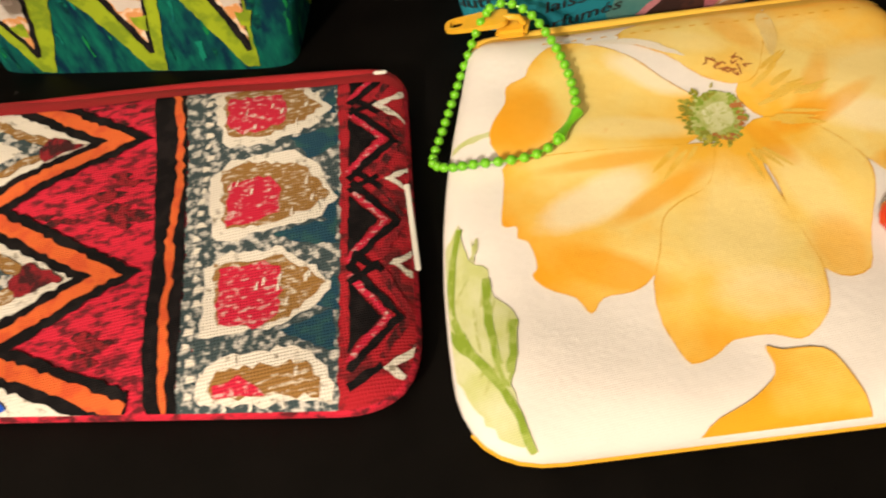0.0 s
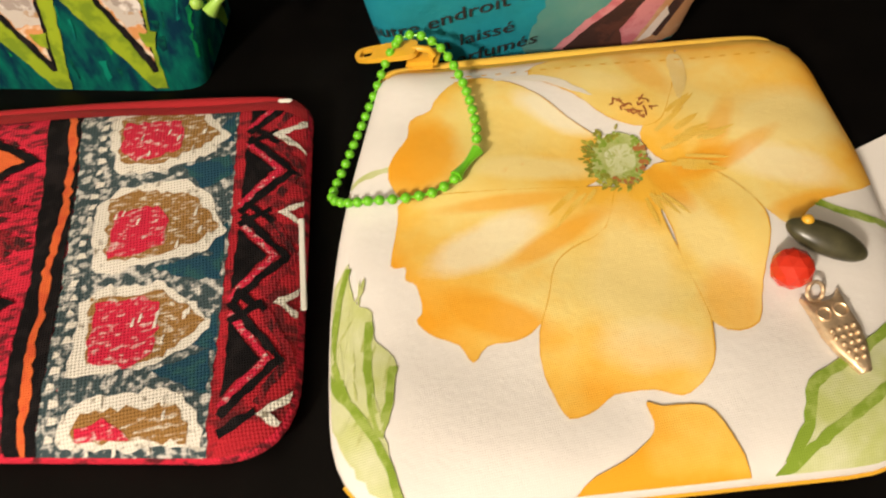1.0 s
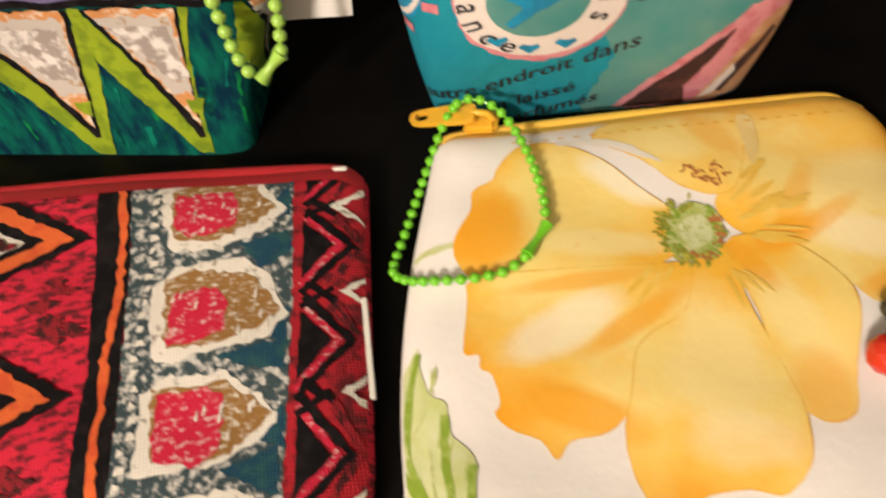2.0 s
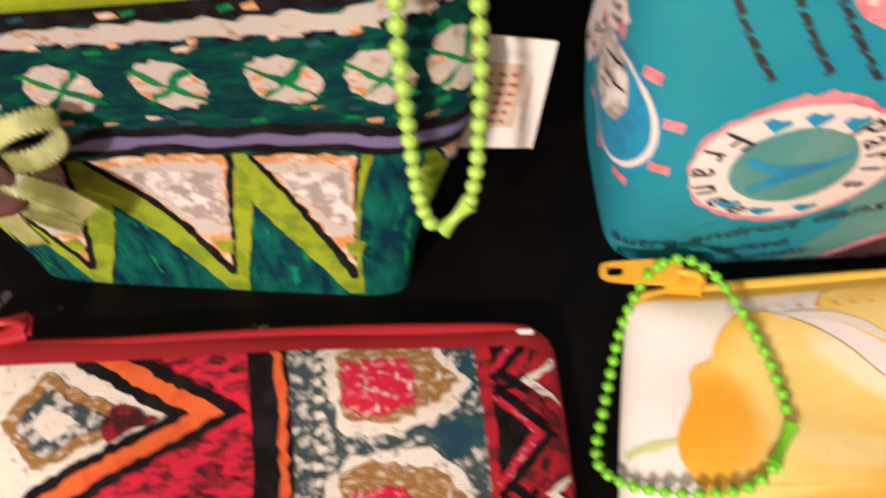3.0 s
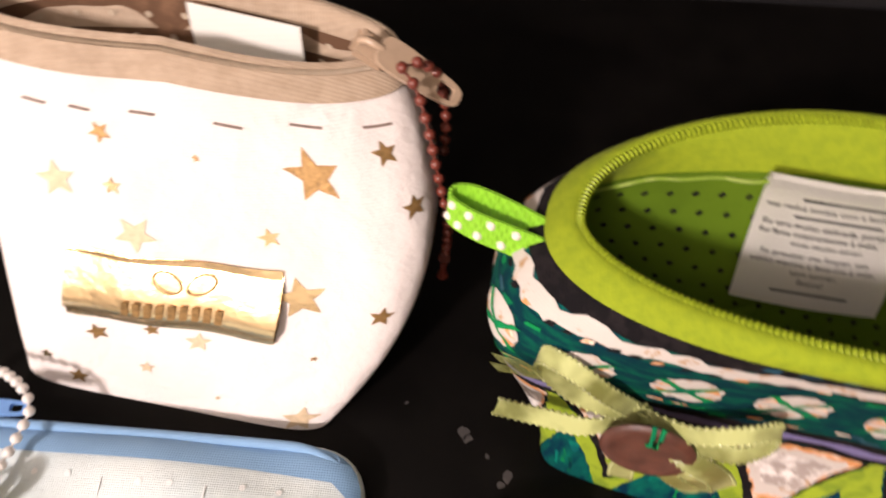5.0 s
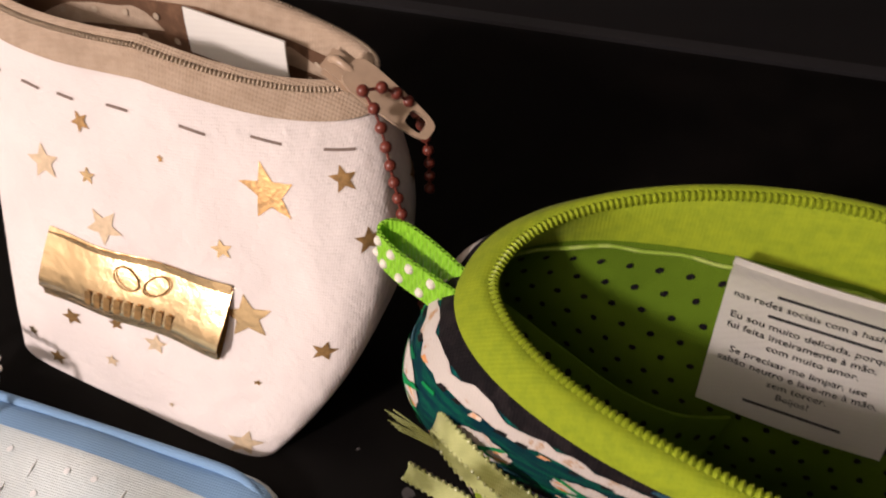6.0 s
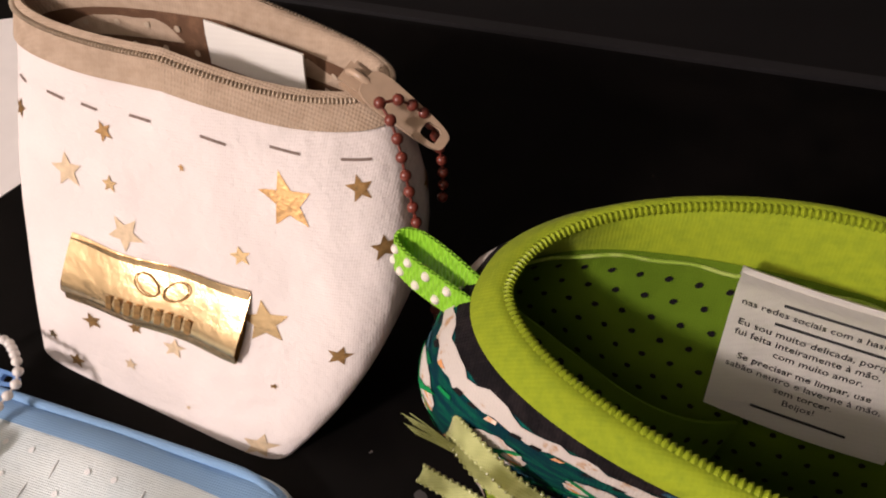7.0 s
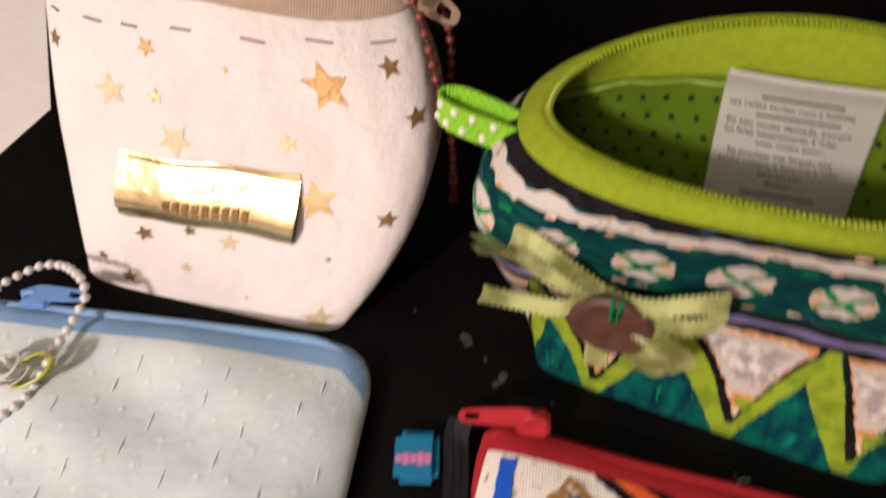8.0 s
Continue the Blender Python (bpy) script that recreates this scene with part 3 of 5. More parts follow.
def petal_cloth():
    m, nt, b = nodes_of("yellow_petal_print")
    co = place_of(nt)
    away = nt.nodes.new("ShaderNodeVectorMath")
    away.operation = "DISTANCE"
    nt.links.new(co, away.inputs[0])
    away.inputs[1].default_value = (0.104, 0.098, 0.014)
    nz = tex(nt, "ShaderNodeTexNoise", co, Scale=42.0, Detail=4.0, Roughness=0.55)
    add = nt.nodes.new("ShaderNodeMath")
    add.operation = "MULTIPLY_ADD"
    nt.links.new(nz.outputs["Fac"], add.inputs[0])
    add.inputs[1].default_value = 0.070
    nt.links.new(away.outputs["Value"], add.inputs[2])
    rp = ramp(nt, add.outputs[0], [(0.042, (0.84, 0.47, 0.045)), (0.057, (0.83, 0.60, 0.16)), (0.071, (0.83, 0.66, 0.23)), (0.085, (0.84, 0.53, 0.10)), (0.102, (0.82, 0.37, 0.02))])
    threads = weave_bump(nt, co, b, 0.0005, 0.15, 0.1)
    tr = ramp(nt, threads, [(0.4, (0.85, 0.85, 0.85)), (1.6, (1, 1, 1))])
    col = rp.outputs[0]
    stir = tex(nt, "ShaderNodeTexNoise", co, Scale=70.0, Detail=5.0, Roughness=0.65)
    for x, y, long, wide, deg, tint, most in WASHES:
        X, Y = turned(x / 1000, y / 1000, YELLOW.c, YELLOW.deg)
        mp = nt.nodes.new("ShaderNodeMapping")
        mp.vector_type = "TEXTURE"
        mp.inputs["Location"].default_value = (X, Y, 0.014)
        mp.inputs["Rotation"].default_value = (0, 0, radians(deg + YELLOW.deg))
        mp.inputs["Scale"].default_value = (long / 1000, wide / 1000, 0.05)
        nt.links.new(co, mp.inputs[0])
        wash = nt.nodes.new("ShaderNodeTexGradient")
        wash.gradient_type = "SPHERICAL"
        nt.links.new(mp.outputs[0], wash.inputs[0])
        worn = nt.nodes.new("ShaderNodeMath")
        worn.operation = "MULTIPLY_ADD"
        nt.links.new(stir.outputs["Fac"], worn.inputs[0])
        worn.inputs[1].default_value = 0.55
        nt.links.new(wash.outputs["Fac"], worn.inputs[2])
        soft = ramp(nt, worn.outputs[0], [(0.38, (0, 0, 0)), (0.78, (most, most, most))])
        col = mixed(nt, soft.outputs[0], col, tint)
    nt.links.new(mixed(nt, 0.25, col, tr.outputs[0], "MULTIPLY"), b.inputs["Base Color"])
    b.inputs["Roughness"].default_value = 0.85
    b.inputs["Specular IOR Level"].default_value = 0.25
    return m


PETAL = petal_cloth()
PETAL_EDGE = fabric("petal_edge_print", (0.80, 0.42, 0.03), pitch=0.0005, relief=0.3)
PETAL_PALE = fabric("petal_highlight_print", (0.84, 0.70, 0.34), (0.82, 0.58, 0.17), 0.5, 60, sharp=0.2, pitch=0.0005, relief=0.3)
STEM_GREEN = fabric("stem_green_print", (0.24, 0.36, 0.035), (0.36, 0.46, 0.10), 0.4, 200, pitch=0.0005, relief=0.3)
LEAF_PALE = fabric("pale_leaf_print", (0.52, 0.58, 0.20), (0.70, 0.72, 0.48), 0.42, 90, pitch=0.0005, relief=0.3, sharp=0.2)
OLIVE_PRINT = fabric("olive_stamen_print", (0.26, 0.27, 0.03), (0.50, 0.45, 0.06), 0.4, 350, pitch=0.0005, relief=0.3)
RUST_PRINT = fabric("rust_stamen_print", (0.46, 0.17, 0.05), pitch=0.0005, relief=0.3)
WHITE_STREAK = fabric("white_streak_print", (0.80, 0.75, 0.66), pitch=0.0005, relief=0.3)

# ---- red pouch ----


def red_print(name, pts, mat, layer=1, rough=0.5, smooth=0):
    return printed(name, RED, pts, mat, red_pouch, layer, rough, smooth)


red_print("border_band", [(48.5, 54), (52, 21), (53.5, -7), (54.5, -31), (54.7, -50), (80, -50), (80, 54)], BORDER_RED, 0, 0.2)
red_print("figure_band", [(10, 54), (17, 5), (20, -32), (20, -50), (54.7, -50), (54.5, -31), (53.5, -7), (52, 21), (48.5, 54)], SLATE_INK, 1, 0.4)
red_print("speckled_stripe", [(4, 54), (12, 8), (16.7, -32), (16.8, -50), (21, -50), (20.5, -32), (18.5, -4), (11.5, 54)], SLATE_INK, 2, 0.6)
red_print("black_stripe", [(-5, 54), (6, -8), (9.5, -50), (17, -50), (16.7, -32), (11.7, 8.6), (4.5, 54)], INK, 3, 0.3)
orange_line = [(0.4, 54), (5.6, 36), (6.4, 30), (8.0, 19), (9.6, 9), (9.4, -5), (11.4, -17), (12.0, -26), (13.6, -36), (13.5, -50)]
red_print("orange_line", band(orange_line, 1.9), ORANGE_INK, 4, 0.55)
for k in range(26):
    y = 46 - k * 3.7
    x = 12.4 + (46 - y) * 0.075 + RNG.uniform(-0.8, 0.8)
    red_print("white_fleck", [(x, y), (x + RNG.uniform(1.2, 2.6), y + 0.4), (x + RNG.uniform(1.0, 2.4), y + RNG.uniform(1.4, 2.6)), (x + 0.2, y + 1.9)], WHITE_INK, 2.8, 0.3)
for teal in ([(38, 25), (50, 29), (51.5, 22), (44, 18)], [(36, -5), (52, -1), (53, -9), (44, -8)], [(40, -31), (53, -26), (54, -37), (46, -34)], [(44, 54), (49.5, 54), (50, 43)], [(41, 33), (49, 44), (50.5, 33)], [(46, 2), (52, 8), (52.5, -4)], [(47, -24), (53, -17), (54, -27)]):
    red_print("petrol_patch", teal, TEAL_INK, 2, 0.5)
HUTS = (
    ([(15.5, 37), (15, 46), (25.7, 51), (38, 50), (48.5, 36), (45, 28.6), (31.4, 23.5), (20, 24.3)], [(17.5, 43), (27, 47.5), (39.5, 44), (46, 36.2), (41.8, 31), (31, 26), (20, 28)], [(19, 41), (33.8, 42), (36, 37), (36, 30), (25, 27.4), (20.5, 30)]),
    ([(17.5, 13.7), (22.2, 19.7), (39.5, 20.4), (45.9, 16.3), (52.1, 5.4), (47.1, -1.5), (35.8, -4.1), (24.2, -6.4), (19.9, -4.4)], [(20, 16), (27, 18.4), (42.4, 16), (50.5, 5.9), (44, 1.2), (35.6, -2.5), (23.5, -3)], [(22.6, 11.2), (33.9, 13.3), (36.9, 9.7), (37.4, 1.6), (29.7, -2), (24.1, -2.3)]),
    ([(19.7, -13.9), (24.6, -9.5), (39, -9), (45, -12.6), (52.3, -19.1), (47.8, -24.7), (40.8, -30.2), (27.6, -31.4), (21.3, -32.3)], [(22, -13), (39.2, -11.3), (47.2, -15.7), (51, -19.1), (45.7, -24), (40.7, -28.5), (25, -29.6)], [(23.5, -14), (34.9, -12.5), (39, -14), (40, -27), (35.6, -30.4), (25, -29)]),
    ([(21.3, -43.9), (23.8, -39.7), (28.3, -37.3), (45.3, -34.8), (50.9, -39.2), (53.8, -44.4), (53.1, -48), (35.2, -48), (21.9, -47.6)], [(24, -44), (26.5, -40.8), (36.4, -39.4), (47, -39.2), (51, -43.1), (50.4, -46.6), (25, -46.2)], [(25.5, -43.4), (31.3, -42), (34.6, -43.4), (37.9, -46), (28.6, -46.8), (25.5, -46.4)]),
)
for outer, mid, core in HUTS:
    red_print("white_figure", outer, WHITE_INK, 3, 0.75)
    red_print("ochre_figure", mid, BROWN_INK, 4, 0.75)
    red_print("crimson_figure", core, PINK_INK, 5, 0.7)
    cy = sum(p[1] for p in core) / len(core)
    for k in range(7):
        x, y = RNG.uniform(22, 47), cy + RNG.uniform(-6, 6)
        red_print("white_fleck", [(x, y), (x + RNG.uniform(0.5, 1), y + 0.2), (x + 0.8, y + RNG.uniform(1.6, 3.2)), (x + 0.1, y + 1.8)], WHITE_INK, 6, 0.25)
for y0, y1, y2, x in ((30.9, 24.2, 14.5, 53.8), (5.8, -1.7, -12.1, 54.9), (-19.4, -28.5, -37.9, 56.1), (56, 49.5, 40, 52.8)):
    red_print("black_triangle", [(x, y0), (x + 7.8, y1), (x + 0.8, y2)], INK, 2, 0.3)
    red_print("red_chevron", band([(x, y0 + 2.0), (x + 9.6, y1), (x + 0.6, y2 - 2.0)], 1.5), PINK_INK, 2.2, 0.35)
    red_print("black_chevron", band([(x + 0.4, y0 + 4.0), (x + 12.4, y1), (x + 0.8, y2 - 4.0)], 1.9), INK, 3, 0.4)
    red_print("black_chevron", band([(x + 0.6, y0 + 7.6), (x + 8.0, y0 + 2.6)], 1.7), INK, 3.2, 0.4)
    red_print("maroon_chevron", band([(x + 8.0, y0 + 2.6), (x + 14.6, y1 + 1.0), (x + 8.4, y2 - 1.0)], 1.7), MAROON_INK, 2.6, 0.4)
    red_print("black_chevron", band([(x + 1.0, y2 - 7.6), (x + 8.4, y2 - 2.6)], 1.7), INK, 3.2, 0.4)
for x, y in ((60.5, 36), (64, 11.5), (66, -14.5), (65, -41)):
    red_print("white_chevron", band([(x + 10, y + 7), (x + 1, y), (x + 9, y - 4.5)], 1.5), WHITE_INK, 4, 0.5)
zig = [(-50, 50), (-10.5, 29.5), (-46, 8), (-5, -13.8), (-36, -33), (4, -48)]
red_print("left_field", [(-80, 54), (-46, 54), (-38, 44), (-12, 29.5), (-46, 8), (-6, -13.8), (-37, -33), (-2, -47), (-30, -54), (-80, -54)], WHITE_INK, 1, 0.3)
red_print("black_zigzag", band(zig, 9.0), INK, 3, 0.55)
red_print("orange_zigzag", band(zig, 3.9), ORANGE_INK, 4, 0.55)
for pocket, mat, layer in (
    ([(-24, 28), (-50, 40), (-58, 28), (-46, 17)], BROWN_INK, 3), ([(-31, 28), (-49, 36), (-54, 28), (-46, 20)], SLATE_INK, 4),
    ([(-21, 28), (-31, 32.5), (-34, 28), (-31, 23)], MAROON_INK, 5), ([(-38, 28), (-48, 32), (-50, 27), (-44, 23)], WHITE_INK, 5),
    ([(-19, -14), (-46, -1), (-54, -13), (-42, -26)], BROWN_INK, 3), ([(-26, -14), (-44, -5), (-50, -13), (-42, -21)], SLATE_INK, 4),
    ([(-16, -14), (-27, -8.5), (-31, -14), (-28, -19)], MAROON_INK, 5), ([(-34, -13), (-43, -9), (-45, -14), (-40, -18)], WHITE_INK, 5),
    ([(-35, -47), (-52, -40), (-58, -46)], BROWN_INK, 3)):
    red_print("diamond_figure", pocket, mat, layer, 0.7)
red_print("blue_stripe", [(-69, 40), (-65, 41), (-63, 10), (-64, -30), (-68, -30), (-67, 10)], BLUE_INK, 6, 0.4)
red_print("blue_stripe", [(-40, -47), (-26, -44), (-24, -46.5), (-38, -49)], BLUE_INK, 6, 0.4)
for k in range(40):
    a = RNG.choice(((-26, 40), (-10, 12), (-8, -34), (-4, 40), (-20, 2), (-14, 44), (-4, 4)))
    x, y = a[0] + RNG.uniform(-9, 6), a[1] + RNG.uniform(-5, 5)
    w, h = RNG.uniform(2, 5), RNG.uniform(0.7, 1.6)
    red_print("dark_blotch", [(x - w, y), (x - w * 0.3, y + h), (x + w, y + h * 0.3), (x + w * 0.4, y - h), (x - w * 0.5, y - h * 0.7)], MAROON_INK, 1, 0.5)
red_print("zip_tape", [(-80, 41.5), (-40, 42.6), (20, 44.5), (62, 44.5), (69, 42), (80, 60), (-80, 60)], RED_TAPE, 7, 0)
top_edge = [(*turned(x / 1000, y / 1000, RED.c, RED.deg), z) for x, y, z in ((-73, 30, 0.006), (-74, 42, 0.007), (-70, 47.5, 0.0085), (-40, 48.4, 0.009), (10, 50.2, 0.009), (56, 50.2, 0.0085), (65, 48.4, 0.007))]
top_edge = [Vector(p) for p in smooth_loop([np.array(p) for p in top_edge], 10, False)]
part("zip_coil", tube(top_edge, 0.0016, 8), RED_TAPE, red_pouch, "red zip coil along the upper edge")
part("white_stitch", boxed((0.004, 0.0014, 0.0007), axes((*turned(0.062, 0.0485, RED.c, RED.deg), 0.0106), (0.98, -0.17, 0), (0, 0, 1))), LABEL_CLOTH, red_pouch, "small white thread end")
part("side_label", boxed((0.0014, 0.026, 0.0006), axes((*turned(0.0712, -0.003, RED.c, RED.deg), 0.0088), (0.99, -0.05, -0.1), (0, 0, 1)), 0.0002), LABEL_CLOTH, red_pouch, "folded white side label")
zm = axes((-0.0995, 0.1688, 0.0105), (-0.99, -0.06, -0.02), (0, 0, 1))
zip_pull(red_pouch, zm, RED_ZIP, 0.020, 0.0045)
fob = thing("zip_fob", "blue cloth fob on black ribbon beside the red zip pull", "zip fob")
part("fob_body", boxed((0.0125, 0.0145, 0.0045), axes((-0.1308, 0.1572, 0.0045), (0.98, 0.1, 0), (0, 0, 1)), 0.0018), fabric("fob_blue_felt", (0.012, 0.20, 0.38), pitch=0.0006, relief=0.5), fob)
PINK_TYPE = plain("pink_stitching", (0.62, 0.22, 0.42), rough=0.7)
for k, (x, h) in enumerate(((-4.6, 2.0), (-2.6, 3.2), (-0.6, 2.4), (1.4, 3.6), (3.4, 2.8))):
    part("stitched_bar", boxed((0.0019, h / 1000, 0.0004), axes((-0.1308 + x / 1000, 0.1562 + x * 0.0001, 0.00685), (0.98, 0.1, 0), (0, 0, 1)), 0.00012), PINK_TYPE, fob)
for k in range(3):
    x = -0.1215 + k * 0.0022
    part("ribbon", ribbon([(x, 0.1685, 0.009 + 0.001 * k), (x - 0.001, 0.163, 0.007), (x, 0.155, 0.005), (x + 0.0005, 0.146, 0.003)], Vector((0.0026, 0, 0.0004))), plain("black_ribbon" + "_" * k, (0.004, 0.004, 0.005), rough=0.5, spec=0.1), fob)

# ---- yellow flower pouch ----


def flower_print(name, pts, mat, layer=1, rough=0.0, smooth=3, label=""):
    return printed(name, YELLOW, pts, mat, yellow_pouch, layer, rough, smooth, label)


def grown(pts, mm):
    c = np.mean(np.array(pts, float), axis=0)
    out = []
    for p in pts:
        d = np.array(p, float) - c
        out.append(c + d * (1 + mm / np.hypot(*d)))
    return out


PETALS = (
    [(19.4, 36.6), (28.8, 58), (42.4, 63.3), (60.2, 62.5), (67.6, 45), (68, 28.2), (68.3, 11.8), (52, 5.2), (43, -1.5), (36.9, 4.9), (28.3, 12.6), (22.5, 16.8), (16.5, 21.1), (13.6, 28.3)],
    [(6, 34.3), (-1.6, 42.7), (-12.6, 51.6), (-6.2, 58), (15.9, 62), (29, 62), (21.6, 36.4), (15.4, 30.6)],
    [(-25.8, 52), (-32.7, 50.7), (-38.3, 44.6), (-40, 40.8), (-45.4, 37.8), (-46.2, 32), (-50, 26.1), (-51.2, 21), (-50, 16.5), (-47.2, 12.6), (-41.6, 11.2), (-29.1, 12), (-11.4, 11.3), (-3.1, 12.2), (4.2, 19), (3.9, 26.1), (-4.4, 34.8), (-10.2, 42.2), (-17.3, 48.4)],
    [(-47.2, 12.1), (-48.7, 5.5), (-50.3, -6.3), (-47, -7.1), (-46.8, -10.5), (-44.3, -12.2), (-43.2, -18.5), (-44.5, -20.4), (-42.1, -23.8), (-35.5, -26.8), (-32.7, -30.9), (-29.4, -27.3), (-23.2, -26.5), (-18.1, -23.8), (-13.6, -17.5), (-11.9, -8.8), (-2.5, -2.1), (3, 3.5), (5.1, 11.7), (-11.3, 12.3), (-29.1, 12.4)],
    [(12.8, 16.3), (22.9, 18.5), (30, 14.1), (36.9, 4.9), (37.6, -3), (33.1, -15.2), (29.6, -25.3), (22.4, -27), (17.1, -21.3), (16.4, -11.2), (15.9, -0.9)],
    [(5.4, 13.4), (0.6, 0.6), (-8.1, -4.6), (-12.5, -8.8), (-14.9, -17.4), (-17.6, -25.1), (-17.9, -32.7), (-16.3, -39), (-13.6, -44.5), (-7.6, -42.6), (-3.7, -39.9), (4.5, -39.3), (9.9, -40.9), (14.4, -38.3), (17.7, -33.8), (19.1, -25.6), (19, -21.4), (16.7, -9.8), (14, 2.4), (12.8, 16.3)],
    [(2.3, -42.1), (5.5, -43.1), (14, -43.4), (18.3, -49.3), (21.5, -62), (6.7, -68), (-14, -64), (-12, -57.5), (-3.7, -53.4), (2.1, -49.4), (3.2, -46.1)],
)
for k, petal in enumerate(PETALS):
    flower_print("petal_edge", grown(petal, 0.22), PETAL_EDGE, 1 + k * 0.5, 0.12)
    flower_print("petal", petal, PETAL, 1.25 + k * 0.5, 0.1)
flower_print("petal_streak", [(-23, 50.5), (-17, 51.6), (-9, 50.5), (-3, 47.0), (3, 41), (-2, 43.5), (-9, 47.6), (-16, 49.4)], WHITE_STREAK, 4.2, 0.3)
flower_print("petal_streak", [(25.5, 55), (29, 56), (29.5, 49), (27.5, 42), (25, 38), (25.0, 46)], PETAL_PALE, 4.8, 0.25)


def strokes(name, surf, polys, material, parent, layer, label=""):
    """Many small printed brush strokes, joined into one part."""
    bm = bmesh.new()
    off = 0.00018 + 0.00011 * layer
    for k, poly in enumerate(polys):
        bm.faces.new([bm.verts.new(on_surface(surf, x, y, off + 0.000012 * (k % 5))) for x, y in poly])
    return tagged(part(name, bm, material, parent, label), kind="stuff")


def dab(x, y, deg, long, wide):
    """A brush dab that starts at x, y, fuller in its middle, pointed at its end."""
    a = math.radians(deg + RNG.uniform(-9, 9))
    c, d = math.cos(a), math.sin(a)
    shape = ((0, -0.3), (0.35, -0.5), (0.75, -0.36), (1.0, 0.0), (0.72, 0.34), (0.3, 0.5), (0, 0.3))
    return [(x + p * long * c - q * wide * d, y + p * long * d + q * wide * c) for p, q in shape]


def rays(count, a0, a1, r0, r1, long, wide, cx=6.6, cy=20.6):
    out = []
    for k in range(count):
        deg, r = RNG.uniform(a0, a1), RNG.uniform(r0, r1)
        out.append(dab(cx + r * math.cos(math.radians(deg)), cy + r * 1.08 * math.sin(math.radians(deg)), deg + RNG.uniform(-55, 55), long * RNG.uniform(0.6, 1.2), wide * RNG.uniform(0.6, 1.3)))
    return out


FRESH_GREEN = fabric("fresh_green_stamen_print", (0.40, 0.47, 0.12), (0.60, 0.62, 0.30), 0.45, 300, pitch=0.0005, relief=0.3, sharp=0.15)
flower_print("stamen", [(8.3, 28.6), (12.6, 26.3), (13.4, 20.4), (11.0, 14.2), (5.6, 13.0), (0.6, 15.0), (-0.2, 21.1), (2.8, 26.6)], FRESH_GREEN, 5.2, 0.5)
strokes("stamen_strokes", YELLOW, rays(90, 0, 360, 4.2, 7.4, 1.5, 1.0), STEM_GREEN, yellow_pouch, 5.5, "green brushed stamens")
strokes("stamen_strokes", YELLOW, rays(80, 80, 300, 5.0, 8.6, 1.9, 1.0), OLIVE_PRINT, yellow_pouch, 5.7, "olive brushed stamens")
strokes("stamen_strokes", YELLOW, rays(34, -110, 40, 4.6, 7.2, 1.5, 0.9), RUST_PRINT, yellow_pouch, 5.9, "rust brushed stamens")
flower_print("stamen_eye", [(8, 25), (11, 23), (10.6, 18), (6.7, 16.3), (3.6, 18.4), (3.6, 22.6)], LEAF_PALE, 6.1, 0.6)
strokes("stamen_strokes", YELLOW, rays(26, 0, 360, 0.6, 3.6, 1.8, 0.5), FRESH_GREEN, yellow_pouch, 6.3)
specks = []
for k in range(15):
    x, y = 10 + RNG.uniform(-4, 7), 36 + RNG.uniform(-3.5, 3.2)
    specks += [dab(x, y, RNG.uniform(0, 360), RNG.uniform(1.6, 3.0), 0.55), dab(x, y, RNG.uniform(0, 360), 1.4, 0.6)]
strokes("rust_specks", YELLOW, specks, RUST_PRINT, yellow_pouch, 5.4, "rust coloured stamen tips")
HEART_GOLD = fabric("deep_gold_streak_print", (0.82, 0.49, 0.05), (0.83, 0.60, 0.14), 0.5, 120, pitch=0.0005, relief=0.3, sharp=0.2)
streaks = []
for a0, r0, r1, count in ((-6, 15, 26, 5), (18, 14, 30, 7), (42, 14, 26, 4), (-62, 12, 20, 4), (224, 12, 22, 4)):
    for k in range(count):
        deg, r = a0 + RNG.uniform(-9, 9), RNG.uniform(r0, r1) * 0.8
        streaks.append(dab(6.6 + r * math.cos(math.radians(deg)), 20.6 + r * math.sin(math.radians(deg)), deg, RNG.uniform(6, 12), RNG.uniform(0.9, 2.0)))
strokes("petal_streaks", YELLOW, streaks, HEART_GOLD, yellow_pouch, 4.9, "golden streaks brushed along the petals")
flower_print("leaf", [(-61.4, -3.4), (-59.2, -14), (-54.7, -17.8), (-54, -24.6), (-49.6, -29.1), (-50.3, -39), (-52.2, -45.7), (-49.5, -58), (-55.3, -56), (-63, -45), (-68, -32.7), (-68, -21.9), (-65.5, -12)], LEAF_PALE, 1, 0.6)
for vein in ([(-67, -27), (-63, -35), (-57.7, -41), (-52.5, -49), (-48.5, -60)], [(-61, -5), (-63.5, -16), (-64, -28), (-60, -38)], [(-55.5, -20), (-55.6, -33), (-53, -46)], [(-50, -31), (-51, -39), (-53, -46)]):
    flower_print("leaf_vein", band(smooth_loop(vein, 4, False), 1.8), STEM_GREEN, 2, 0.25, 0)
flower_print("leaf", [(64, -24), (57, -28.8), (45, -34.8), (36.6, -39.2), (33.8, -47), (29.3, -54.2), (25, -60), (37.7, -62), (54, -60), (68, -50), (70, -35)], LEAF_PALE, 1, 0.5)
for vein in ([(66, -36), (52.5, -41), (39.5, -49), (29, -56), (24, -62)], [(62, -25), (46, -35), (37, -40), (34, -48), (29, -55)]):
    flower_print("leaf_vein", band(smooth_loop(vein, 4, False), 2.2), STEM_GREEN, 2, 0.3, 0)
leaf_dabs = [dab(RNG.uniform(-66, -50), RNG.uniform(-50, -12), 75 + RNG.uniform(-25, 25), RNG.uniform(4, 9), RNG.uniform(0.5, 1.1)) for k in range(34)]
